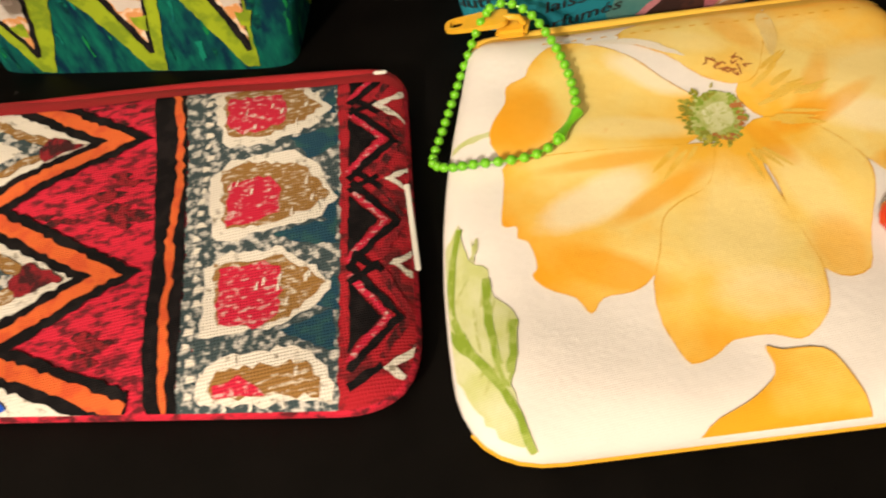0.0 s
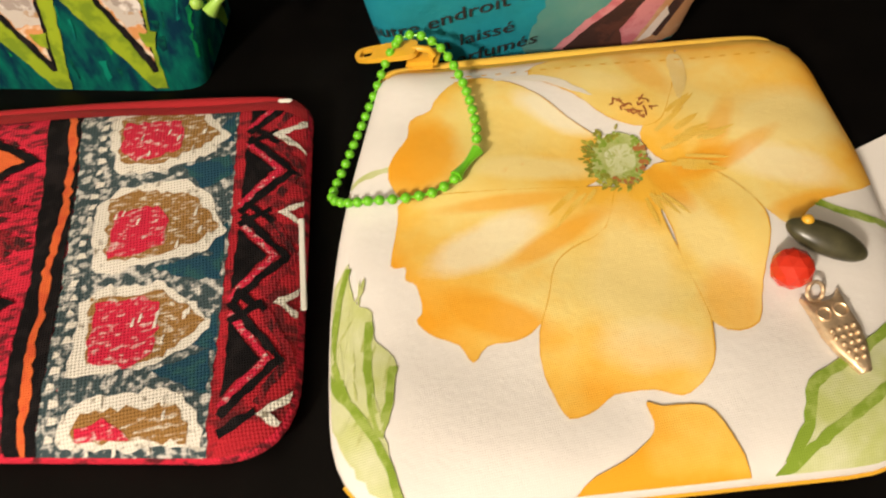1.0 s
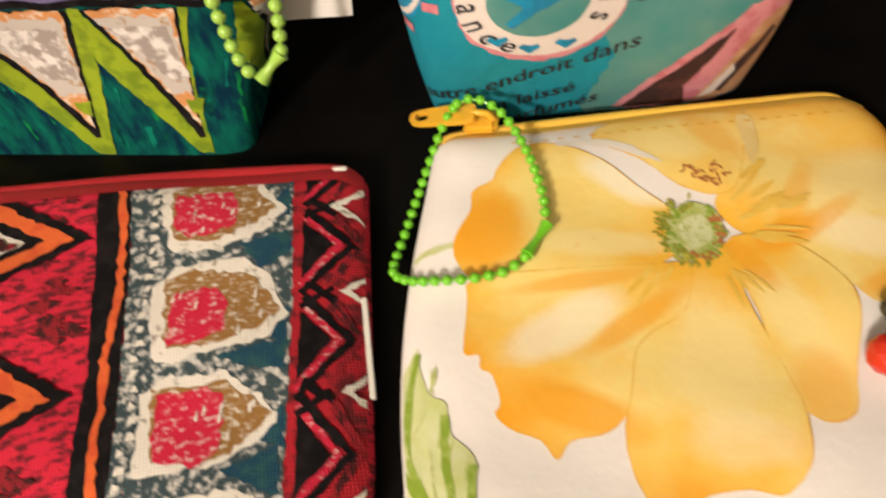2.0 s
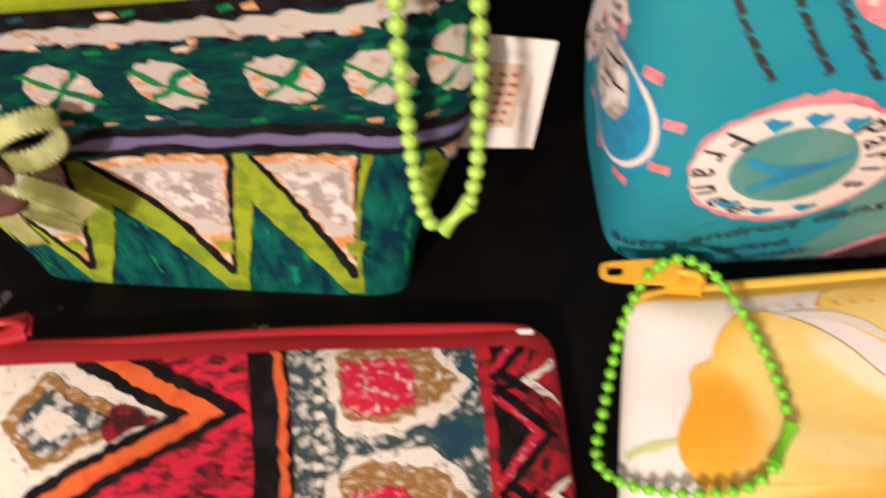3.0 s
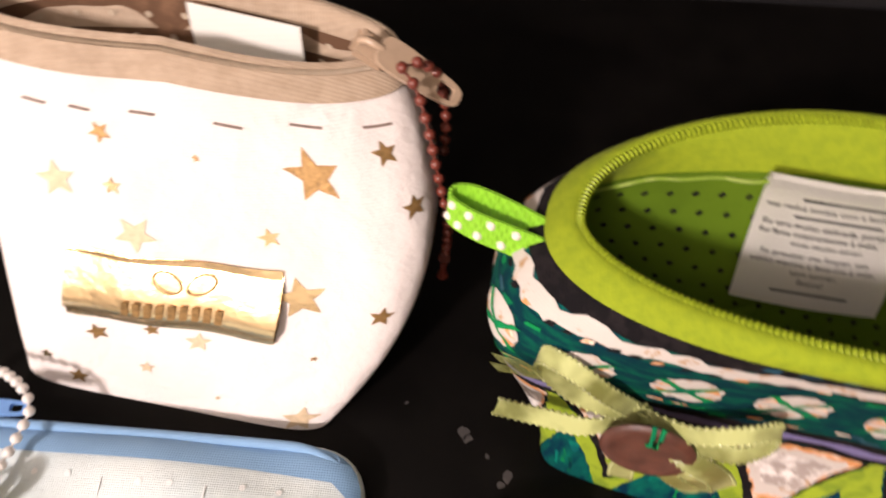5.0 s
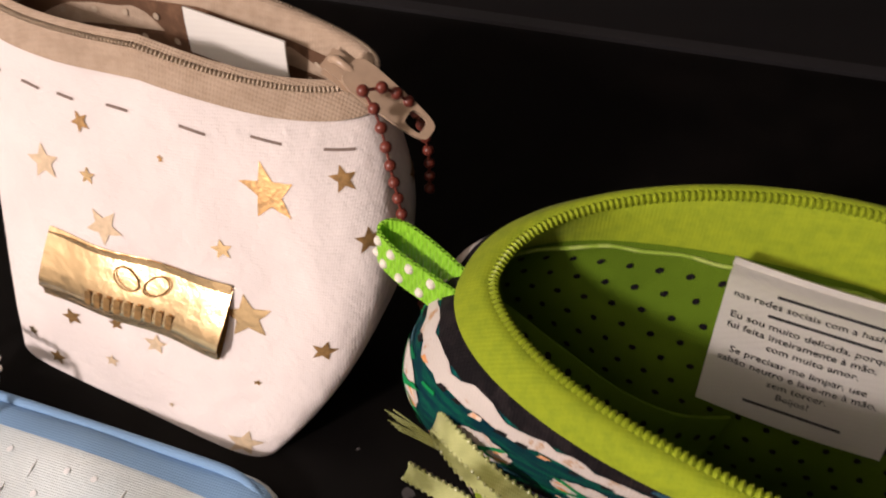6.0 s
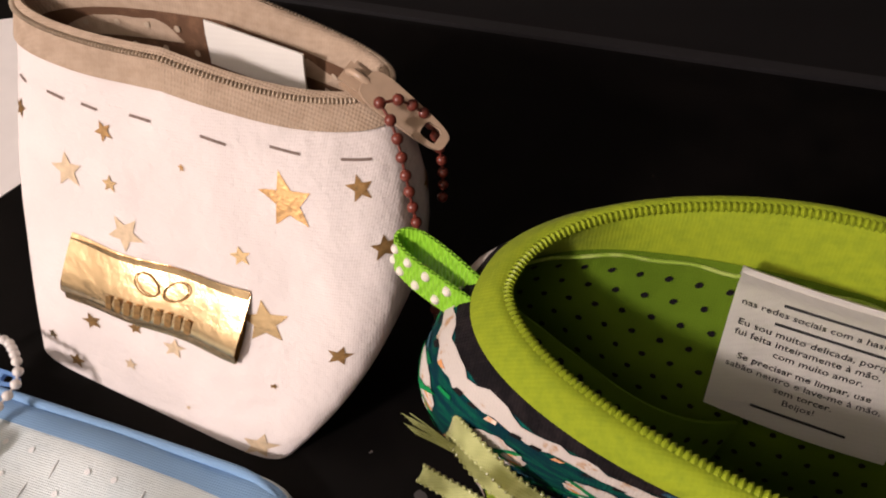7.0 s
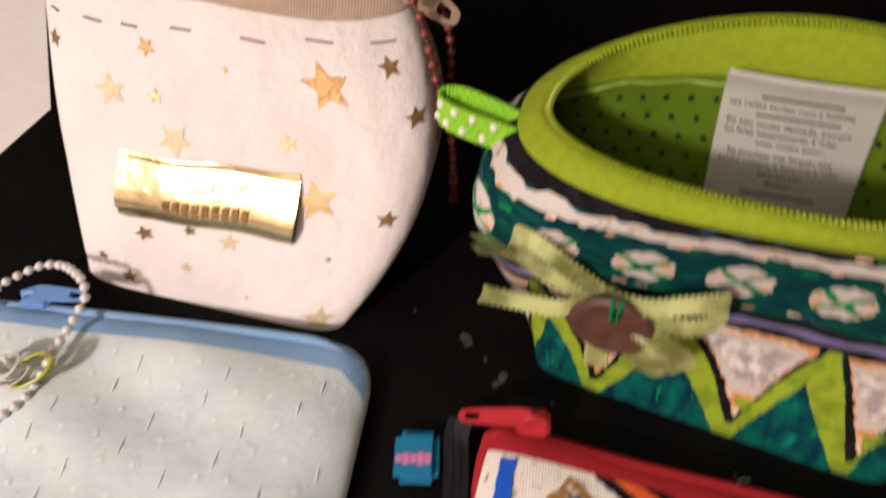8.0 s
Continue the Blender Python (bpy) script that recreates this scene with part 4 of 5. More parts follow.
leaf_dabs = [d for d in leaf_dabs if d[3][0] < -50 - max(0, (d[3][1] + 28) * 0.35)]
strokes("leaf_strokes", YELLOW, leaf_dabs[::2], FRESH_GREEN, yellow_pouch, 1.6, "green brushed strokes of the leaf")
strokes("leaf_strokes", YELLOW, leaf_dabs[1::2], LEAF_PALE, yellow_pouch, 1.9)
flower_print("stem", band([(-62.5, 21), (-56, 22), (-51, 22.5)], 1.8), LEAF_PALE, 2, 0.3, 0)
flower_print("stem", band([(50, 5), (58, 1), (69, -1)], 2.4), STEM_GREEN, 1, 0.3, 0)
flower_print("zip_tape", [(-60, 57.5), (-40, 55.8), (-10, 57.2), (20, 58), (52, 58.5), (60, 56), (70, 70), (-60, 75)], YELLOW_TAPE, 6, 0, 0)
top_edge = [(*turned(x / 1000, y / 1000, YELLOW.c, YELLOW.deg), z) for x, y, z in ((-52, 57.5, 0.0085), (-48, 59.6, 0.009), (-20, 61, 0.0095), (20, 62.2, 0.0095), (50, 63, 0.009), (57, 61.5, 0.008))]
part("zip_coil", tube([Vector(p) for p in smooth_loop([np.array(p) for p in top_edge], 10, False)], 0.0016, 8), YELLOW_TAPE, yellow_pouch, "yellow zip coil along the upper edge")
for k in range(22):
    x = -34 + k * 4.1
    flower_print("stitch", band([(x, 53.2 + 0.02 * x), (x + 1.6, 53.3 + 0.02 * x)], 0.5), PETAL_EDGE, 5.6, 0, 0)
bottom = [(*turned(x, y, YELLOW.c, YELLOW.deg), 0.0045) for x, y in YELLOW.outline if y < -0.053]
bottom.sort()
part("piping", tube([Vector(p) for p in bottom], 0.0007, 8), PETAL_EDGE, yellow_pouch, "orange piped lower seam")
zip_pull(yellow_pouch, axes((0.0635, 0.1495, 0.0125), (-0.93, 0.36, -0.22), (0, 0, 1)), YELLOW_ZIP, 0.0195, 0.006)
bead_chain("bright green ball chain looped through the yellow zip pull", [(0.0575, 0.1520, 0.0190), (0.0625, 0.1515, 0.0200), (0.068, 0.147, 0.0185), (0.0712, 0.139, 0.0168), (0.0725, 0.129, 0.0168), (0.0725, 0.119, 0.0168), (0.0712, 0.1115, 0.017)], 0.0033, 0.00135, GREEN_BEAD)
bead_chain("bright green ball chain with clasp, lying over the flower pouch", [(0.0640, 0.1030, 0.0172), (0.0585, 0.1005, 0.0168), (0.051, 0.1005, 0.0165), (0.043, 0.1025, 0.015), (0.036, 0.1065, 0.0105), (0.0325, 0.1115, 0.0065), (0.0335, 0.117, 0.004), (0.0375, 0.125, 0.004), (0.042, 0.134, 0.0045), (0.0475, 0.144, 0.0065), (0.0535, 0.151, 0.0135), (0.0575, 0.1520, 0.0190)], 0.0033, 0.00135, GREEN_BEAD, ((0.0712, 0.1105, 0.0172), (0.0645, 0.1035, 0.0174)))

# charm cluster sewn to the flower pouch
charm = thing("charm", "gold pendant, red bead and dark oval bead on the pouch", "charm")


def on_yellow(x, y, up):
    return Vector(YELLOW.at(x / 1000, y / 1000, up / 1000))


bm = ball(0.0047, 2)
bmesh.ops.translate(bm, verts=bm.verts, vec=on_yellow(38.3, -15, 4.4))
bead = part("red_bead", bm, RED_GLASS, charm, "faceted red glass bead")
for p in bead.data.polygons:
    p.use_smooth = False
bm = ball(1.0, 4)
m = axes(on_yellow(47.5, -8.5, 4.2), (0.80, -0.58, -0.12), (0.15, -0.25, 1)) @ Matrix.Diagonal((0.0092, 0.0038, 0.0030, 1))
bmesh.ops.transform(bm, matrix=m, verts=bm.verts)
part("oval_bead", bm, DARK_SHELL, charm, "dark olive oval bead")
bm = ball(0.0014, 2)
bmesh.ops.translate(bm, verts=bm.verts, vec=on_yellow(43.5, -4.8, 6.6))
part("thread_knot", bm, YELLOW_ZIP, charm, "yellow thread knot")
pm = axes(on_yellow(45.5, -28, 1.6), (0.995, 0.09, 0), (0, 0, 1))
shape = [(-3.2, 6.8), (-4.4, 8.2), (-4.2, 3.0), (-4.3, -1.0), (-3.4, -5.2), (-2.0, -8.6), (-1.2, -10.6), (1.2, -10.6), (2.0, -8.6), (3.4, -5.2), (4.3, -1.0), (4.2, 3.0), (4.4, 8.2), (3.2, 6.8), (1.5, 6.2), (-1.5, 6.2)]
rings = []
for s, z in ((1.0, -0.8), (1.0, 0.2), (0.9, 0.75), (0.7, 1.0), (0.3, 1.15)):
    rings.append([pm @ Vector((x * s / 1000, (y * s - 1.5 * (1 - s)) / 1000, z / 1000)) for x, y in shape])
part("pendant", lofted(rings, True, True), GOLD_METAL, charm, "worn gold metal pendant")
for x in (-1.9, 1.9):
    loop = [pm @ Vector(((x + 1.5 * math.cos(a)) / 1000, (3.2 + 1.5 * math.sin(a)) / 1000, 0.0011)) for a in np.linspace(0, 2 * math.pi, 17)[:-1]]
    part("pendant_ring", tube(loop, 0.00035, 6, True), GOLD_METAL, charm)
for row in range(5):
    for k in range(4 - row // 2):
        x, y = (k - (3 - row // 2) / 2) * 1.7, -0.8 - row * 1.7
        bm = ball(0.0007, 1)
        bmesh.ops.translate(bm, verts=bm.verts, vec=pm @ Vector((x / 1000, y / 1000, 0.0011)))
        part("pendant_scale", bm, GOLD_METAL, charm)
loop = [pm @ Vector((-0.001 + 0.0019 * math.cos(a), 0.0085 + 0.0016 * math.sin(a), 0.001 + 0.0016 * math.sin(a))) for a in np.linspace(0, 2 * math.pi, 17)[:-1]]
part("jump_ring", tube(loop, 0.0005, 6, True), GOLD_METAL, charm, "small dark gold ring")

# ---- green batik pouch ----


def green_print(name, pts, mat, layer=1, rough=1.2, smooth=0):
    pts = [(u, float(np.interp(v, (0, 45, 590, 795, 930, 985), (0, 42, 518, 738, 917, 985)))) for u, v in pts]
    return printed(name, GREEN, pts, mat, green_pouch, layer, rough, smooth)


def strip(v0, v1, u0=400, u1=1100, step=14, wave=0.0):
    us = list(range(u0, u1 + 1, step))
    return [(u, v0 + wave * math.sin(u * 0.11)) for u in us] + [(u, v1 + wave * math.sin(u * 0.13 + 1)) for u in reversed(us)]


green_print("bottle_band", strip(665, 885), BOTTLE_INK, 0, 0.8)
green_print("black_line", strip(594, 676, wave=5), INK, 1, 0.8)
green_print("lavender_stripe", strip(618, 648, wave=6), LAVENDER_INK, 2, 0.8)
green_print("white_stripe", strip(892, 926, wave=3), BATIK_WHITE, 2, 2.2)
green_print("black_stripe", strip(926, 985, wave=3), INK, 1, 1.2)
for k in range(88):
    u = 410 + k * 7.7 + RNG.uniform(-4, 4)
    mat = RNG.choice((PEACH_INK, LEAF_INK, TEAL_INK, LEAF_INK))
    v = RNG.choice((688, 702, 868, 940, 695, 720, 855))
    green_print("thin_dash", [(u, v), (u + RNG.uniform(6, 13), v + RNG.uniform(-4, 8)), (u + 10, v + 12), (u + 1, v + 9)], mat, 2.5, 0.8)
for k in range(46):
    u = 420 + k * 14.4 + RNG.uniform(-3, 3)
    green_print("black_dash", [(u, 884), (u + RNG.uniform(4, 8), 886), (u + 7, 896), (u + 1, 895)], INK if k % 3 else PEACH_INK, 2.8, 0.8)
TIPS = [412, 480, 548, 632, 772, 888, 950, 1030, 1098]
PEAKS = [380, 446, 514, 586, 694, 806, 890, 934, 996, 1064, 1130]
zigzag = []
for k, t in enumerate(TIPS):
    zigzag += [(PEAKS[k], 560), (t, 45)]
zigzag.append((PEAKS[len(TIPS)], 560))
for k, t in enumerate(TIPS):
    a, b = PEAKS[k], PEAKS[k + 1]
    if b - a < 60:
        continue
    w = (b - a) * 0.2
    green_print("lime_chevron", [(a - w * 0.30, 590), (a + 3, 590), (t, 85), (b - 3, 590), (b + w * 0.30, 590), (b + w * 0.05, 390), (t + w * 0.42, 9), (t - w * 0.42, 9), (a + w * 0.05, 390)], LIME_INK, 1, 1.2)
    green_print("black_triangle", [(a + 5, 590), (b - 5, 590), (t + 3, 78), (t - 3, 78)], INK, 2, 1.0)
    green_print("peach_triangle", [(a + w * 0.55, 588), (b - w * 0.42, 588), (t + 1, 122)], PEACH_INK, 3, 1.4)
    green_print("white_triangle", [(a + w * 0.85, 560), (b - w * 0.65, 560), (t + (b - t) * 0.28, 270), (t - (t - a) * 0.22, 262)], BATIK_WHITE, 4, 1.8)
    green_print("grey_triangle", [(a + w * 1.2, 525), (b - w * 0.9, 525), (t + (b - t) * 0.25, 325), (t - (t - a) * 0.2, 320)], GREY_INK, 5, 2.0)
    green_print("olive_fleck", [(t - 8, 235), (t + 10, 240), (t + 6, 180), (t - 3, 185)], LIME_INK, 4, 1.5)
for k in range(60):
    u, v = RNG.uniform(520, 1000), RNG.uniform(20, 330)
    h, w = RNG.uniform(40, 120), RNG.uniform(1.5, 4.5)
    green_print("brush_stroke", [(u, v), (u + w, v + 6), (u + w + RNG.uniform(-5, 5), v + h), (u + RNG.uniform(-6, 3), v + h * 0.9)], RNG.choice((BOTTLE_INK, STROKE_INK, LEAF_INK)), 0.4, 1.6)
for u in (425, 484, 543, 604, 665, 724, 784, 846, 900, 948, 1000, 1056):
    w = 20
    ring = [(u + w * math.cos(a), 795 + 58 * math.sin(a)) for a in np.linspace(0, 2 * math.pi, 33)[:-1]]
    green_print("white_oval", ring, BATIK_WHITE, 2, 1.6)
    for s in (-1, 1):
        for e in (-1, 1):
            green_print("peach_corner", [(u + s * 19, 795 + e * 8), (u + s * 11, 795 + e * 40), (u + s * 9, 795 + e * 12)], PEACH_INK, 2.6, 0.8)
    green_print("cross_stroke", band([(u - 17, 835), (u, 797), (u + 18, 756)], 6.0), LEAF_INK, 3, 1.7)
    green_print("cross_stroke", band([(u + 15, 840), (u + 1, 797), (u - 16, 752)], 6.0), LEAF_INK, 3.4, 1.7)


def ring_strip(surf, profile, n=200, u0=0.0, u1=1.0):
    closed = u1 - u0 >= 1.0
    rows = []
    for v, off in profile:
        rows.append([surf.at(u0 + (u1 - u0) * i / n, v, off) for i in range(n if closed else n + 1)])
    return lofted(rows, loop=closed)


def teeth(surf, v, off, count, size, material, parent, u0=0.0, u1=1.0):
    """The coil of an open zip: a row of small rounded teeth, joined into one part."""
    bm = bmesh.new()
    for k in range(count):
        u = u0 + (u1 - u0) * k / count
        p, q = Vector(surf.at(u, v, off)), Vector(surf.at(u + 0.002, v, off))
        d = (q - p).normalized()
        m = axes(p, d, (0, 0, 1)) @ Matrix.Diagonal((size * 0.56, size, size * 0.8, 1))
        geo = bmesh.ops.create_icosphere(bm, subdivisions=1, radius=1.0)
        bmesh.ops.transform(bm, matrix=m, verts=geo["verts"])
    return tagged(part("zip_teeth", bm, material, parent, "fine coil zip teeth"), kind="stuff")


LIME_COIL = plain("lime_zip_coil", (0.28, 0.36, 0.010), rough=0.45, vary=0.1)
BEIGE_COIL = plain("beige_zip_coil", (0.50, 0.40, 0.29), rough=0.4, vary=0.1)
part("zip_tape", ring_strip(GREEN, [(0.962, 0.0006), (0.965, 0.0013), (0.980, 0.0015), (0.998, 0.0011), (1.010, 0.0), (1.014, -0.0014), (1.004, -0.0030), (0.97, -0.0043), (0.93, -0.0050), (0.88, -0.0052)]), LIME_TAPE, green_pouch, "lime woven zip tape")
teeth(GREEN, 1.008, -0.0024, 250, 0.0012, LIME_COIL, green_pouch)


def lining_ring(surf, v, off, n=160):
    out = []
    for i in range(n):
        u = i / n
        sag = 0.0022 * (1 - v) * (math.sin(u * 25.1) + 0.8 * math.sin(u * 44 + 3 + v * 6))
        out.append(surf.at(u, v, off - abs(sag) - 0.002 * (1 - v)))
    return out


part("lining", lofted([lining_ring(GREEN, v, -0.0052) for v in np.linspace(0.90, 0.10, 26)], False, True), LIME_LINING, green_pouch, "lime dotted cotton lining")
seam = [Vector(GREEN.at(i / 150, 0.884 + 0.004 * math.sin(i * 0.9) + 0.003 * math.sin(i * 0.37), -0.0060)) for i in range(150)]
part("lining_seam", tube(seam, 0.0004, 6, True), STEM_GREEN, green_pouch, "green thread seam between tape and lining")
bm = bmesh.new()
for row in range(14):
    v = 0.84 - row * 0.052
    for k in range(58):
        u = (k + 0.5 * (row % 2)) / 58
        sag = 0.0022 * (1 - v) * (math.sin(u * 25.1) + 0.8 * math.sin(u * 44 + 3 + v * 6))
        vs = []
        for j in range(7):
            a = 2 * math.pi * j / 7
            vs.append(bm.verts.new(GREEN.at(u + 0.0022 * math.cos(a) + RNG.uniform(-0.0004, 0.0004), v + 0.0085 * math.sin(a), -0.0052 - abs(sag) - 0.002 * (1 - v) - 0.0004)))
        bm.faces.new(vs)
tagged(part("lining_dots", bm, INK, green_pouch, "small black printed dots"), kind="stuff")

FOLD = [Vector(p) for p in ((-0.1020, 0.2085, 0.0800), (-0.0905, 0.2065, 0.0700), (-0.0790, 0.2050, 0.0600), (-0.0680, 0.2065, 0.0510), (-0.0580, 0.2110, 0.0440))]
FOLD_WIDE = [Vector((0.0015, 0.0045, 0.0060)), Vector((0.0060, 0.0100, 0.0140))]
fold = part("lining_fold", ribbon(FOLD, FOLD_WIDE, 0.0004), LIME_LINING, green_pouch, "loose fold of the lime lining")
line = [Vector(p) for p in smooth_loop(FOLD, 6, False)]
bm = bmesh.new()
for k in range(1, len(line) - 1, 2):
    w = FOLD_WIDE[0].lerp(FOLD_WIDE[1], k / (len(line) - 1))
    d = (line[k + 1] - line[k - 1]).normalized()
    n = d.cross(w).normalized()
    for e in (-0.28, 0.22):
        c = line[k] + w * e + n * 0.0007
        bm.faces.new([bm.verts.new(c + d * (0.0008 * math.cos(a)) + w.normalized() * (0.0008 * math.sin(a))) for a in np.linspace(0, 2 * math.pi, 8)[:-1]])
tagged(part("fold_dots", bm, INK, fold), kind="stuff")

# care label inside
label_ob = thing("care_label", "white satin care label with black Portuguese text", "care label")
LX, LY = Vector((0.0310, -0.0030, -0.0010)).normalized(), Vector((-0.0020, 0.0100, 0.0340)).normalized()
LO = Vector((-0.0630, 0.2160, 0.0560))
LN = LX.cross(LY).normalized()


def on_label(x, y, off=0.0):
    bow = 0.0016 * math.sin(x / 0.036 * math.pi) - 0.0012 * math.sin(y / 0.040 * math.pi)
    return LO + LX * (x * 0.97) + LY * (y * 0.90) + LN * (bow * 0.6 + off)


rows = [[on_label(x, y, o) for x in np.linspace(0.0, 0.035, 13)] for y, o in [(yy, 0.0) for yy in np.linspace(0, 0.034, 12)] + [(0.0365, 0.0012), (0.0385, 0.0018), (0.0395, 0.0012), (0.0390, 0.0002), (0.036, -0.0006)]]
bm = lofted(rows, loop=False)
bmesh.ops.solidify(bm, geom=bm.faces[:], thickness=0.0002)
part("label_cloth", bm, LABEL_CLOTH, label_ob)
LINES = ((0.0300, "nas redes sociais com a hashtag", 0.0022), (0.0247, "Eu sou muito delicada, porque", 0.0023), (0.0220, "fui feita inteiramente à mão,", 0.0023), (0.0193, "com muito amor.", 0.0023), (0.0158, "Se precisar me limpar, use", 0.0023), (0.0131, "sabão neutro e lave-me à mão,", 0.0023), (0.0104, "sem torcer.", 0.0023), (0.0077, "Beijos!", 0.0023))
for y, words, size in LINES:
    w = len(words) * size * 0.47
    lettered(words, size, lambda x, yy, y=y, w=w: on_label(0.0175 - w / 2 + x, y + yy, 0.00035), TYPE, label_ob, "printed_line")
for y, w in ((0.0327, 0.018), (0.0276, 0.019), (0.0045, 0.018)):
    bm = lofted([[on_label(0.0175 - w / 2, y, 0.0003), on_label(0.0175 + w / 2, y, 0.0003), on_label(0.0175 + w / 2, y + 0.0006, 0.0003), on_label(0.0175 - w / 2, y + 0.0006, 0.0003)], [on_label(0.0175 - w / 2, y, 0.00042), on_label(0.0175 + w / 2, y, 0.00042), on_label(0.0175 + w / 2, y + 0.0006, 0.00042), on_label(0.0175 - w / 2, y + 0.0006, 0.00042)]], True, True)
    part("printed_bar", bm, TYPE, label_ob)

# pull loop at the left end
LOOP = [(-0.1085, 0.2140, 0.0790), (-0.1165, 0.2198, 0.0775), (-0.1240, 0.2242, 0.0762), (-0.1284, 0.2246, 0.0756), (-0.1292, 0.2218, 0.0754), (-0.1240, 0.2178, 0.0758), (-0.1165, 0.2138, 0.0770), (-0.1090, 0.2100, 0.0780)]
LOOP_WIDE = Vector((0.0002, 0.0020, 0.0074))
tab = part("pull_loop", ribbon(LOOP, LOOP_WIDE, 0.0004), GLOSS_LIME, green_pouch, "lime grosgrain loop with white dots")
outer = [Vector(p) for p in smooth_loop(LOOP[3:], 6, False)]
for k in range(9):
    p = outer[min(5 + 2 * k, len(outer) - 1)] + LOOP_WIDE * (0.28 if k % 2 else -0.26)
    bm = ball(0.0011, 2)
    bmesh.ops.translate(bm, verts=bm.verts, vec=p + Vector((-0.0001, -0.0003, 0.0001)))
    part("white_dot", bm, WHITE_STREAK, tab)

# ribbon bow with wooden button
bow = thing("ribbon_bow", "olive satin ribbon bow with a brown wooden button", "bow")
B0 = Vector((-0.0860, 0.1865, 0.0535))


def satin(name, path, wide):
    """A satin ribbon with a row of fine picot loops along both edges."""
    wide = wide * 0.85 if isinstance(wide, Vector) else [w * 0.85 for w in wide]
    bm = ribbon(path, wide)
    p = [Vector(q) for q in smooth_loop([Vector(q) for q in path], 7, False)]
    for i, q in enumerate(p):
        w = wide if isinstance(wide, Vector) else Vector(wide[0]).lerp(Vector(wide[1]), i / (len(p) - 1))
        for e in (-0.5, 0.5):
            geo = bmesh.ops.create_icosphere(bm, subdivisions=1, radius=0.0006)
            bmesh.ops.translate(bm, verts=geo["verts"], vec=q + w * e)
    return part(name, bm, OLIVE_SATIN, bow)


satin("bow_loop", [B0, (-0.0945, 0.1860, 0.0635), (-0.1030, 0.1890, 0.0690), (-0.1085, 0.1930, 0.0665), (-0.1075, 0.1920, 0.0615), (-0.0990, 0.1870, 0.0590), B0 + Vector((0, -0.001, 0.001))], Vector((0.0010, 0.0026, 0.0042)))
satin("bow_loop", [B0, (-0.0785, 0.1795, 0.0620), (-0.0700, 0.1780, 0.0675), (-0.0625, 0.1795, 0.0668), (-0.0635, 0.1780, 0.0620), (-0.0710, 0.1770, 0.0590), B0 + Vector((0, -0.002, 0.0005))], Vector((-0.0004, 0.0024, 0.0040)))
satin("bow_tail", [B0, (-0.0960, 0.1840, 0.0500), (-0.1060, 0.1870, 0.0460), (-0.1158, 0.1903, 0.0420)], Vector((0.0014, 0.0024, 0.0050)))
satin("bow_tail", [B0, (-0.0770, 0.1770, 0.0545), (-0.0700, 0.1750, 0.0500), (-0.0660, 0.1747, 0.0430)], [Vector((0.0030, 0.0030, 0.0046)), Vector((0.0052, 0.0014, 0.0030))])
satin("bow_loop", [B0, (-0.0760, 0.1765, 0.0480), (-0.0690, 0.1747, 0.0420), (-0.0715, 0.1751, 0.0385), (-0.0790, 0.1773, 0.0440), B0 + Vector((0.001, -0.003, -0.002))], Vector((0.0030, -0.0004, 0.0040)))
satin("bow_tail", [B0, (-0.0850, 0.1803, 0.0440), (-0.0858, 0.1799, 0.0360), (-0.0850, 0.1795, 0.0290)], Vector((0.0058, -0.0012, 0.0006)))
for k in range(9):
    a = Vector((-0.1080, 0.1910, 0.0580 + 0.0005 * k))
    part("frayed_thread", tube([a, a + Vector((-0.005, 0.001, 0.0004 * k)), a + Vector((-0.009 - 0.0006 * (k % 4), 0.002, -0.001 + 0.0007 * k))], 0.00012, 5), OLIVE_SATIN, bow)
bn = Vector((-0.22, -0.93, 0.18)).normalized()
bmx = axes(Vector((-0.0848, 0.1788, 0.0530)), bn.cross(Vector((0, 0, 1))), bn)
rings = []
for r, z in ((0.0006, -0.0010), (0.0088, -0.0010), (0.0098, -0.0004), (0.0100, 0.0003), (0.0094, 0.0010), (0.0080, 0.0012), (0.0070, 0.0008), (0.0030, 0.0006), (0.0006, 0.0006)):
    rings.append([bmx @ Vector((r * math.cos(a), r * 0.92 * math.sin(a), z)) for a in np.linspace(0, 2 * math.pi, 33)[:-1]])
button = part("button", lofted(rings, True, True), WOOD_BUTTON, bow, "dark brown wooden button")
for s in (-1, 1):
    part("green_thread", tube([bmx @ Vector((s * 0.0007, -0.0030, 0.0008)), bmx @ Vector((s * 0.0006, -0.0050, 0.0020)), bmx @ Vector((s * 0.0008, -0.0078, 0.0018)), bmx @ Vector((s * 0.0010, -0.0096, 0.0002))], 0.00055, 6), LEAF_INK, button)

# zip end, hanging chain and price tag at the right end
zip_pull(green_pouch, axes((0.0005, 0.1945, 0.0940), (0.87, -0.46, -0.20), (0.1, -0.2, 1)), LIME_ZIP, 0.0195, 0.0062)
part("zip_end", ribbon([(-0.012, 0.196, 0.096), (-0.004, 0.1985, 0.0965), (0.004, 0.2015, 0.094)], Vector((0.001, 0.005, -0.0008))), LIME_TAPE, green_pouch, "folded lime tape end")
bead_chain("pale green ball chain hanging from the lime zip pull", [(0.0090, 0.1900, 0.0990), (0.0060, 0.1835, 0.0930), (0.0035, 0.1765, 0.0800), (0.0030, 0.1725, 0.0650), (0.0030, 0.1695, 0.0480), (0.0040, 0.1672, 0.0340), (0.0068, 0.1660, 0.0265)], 0.0042, 0.00185, PALE_BEAD)
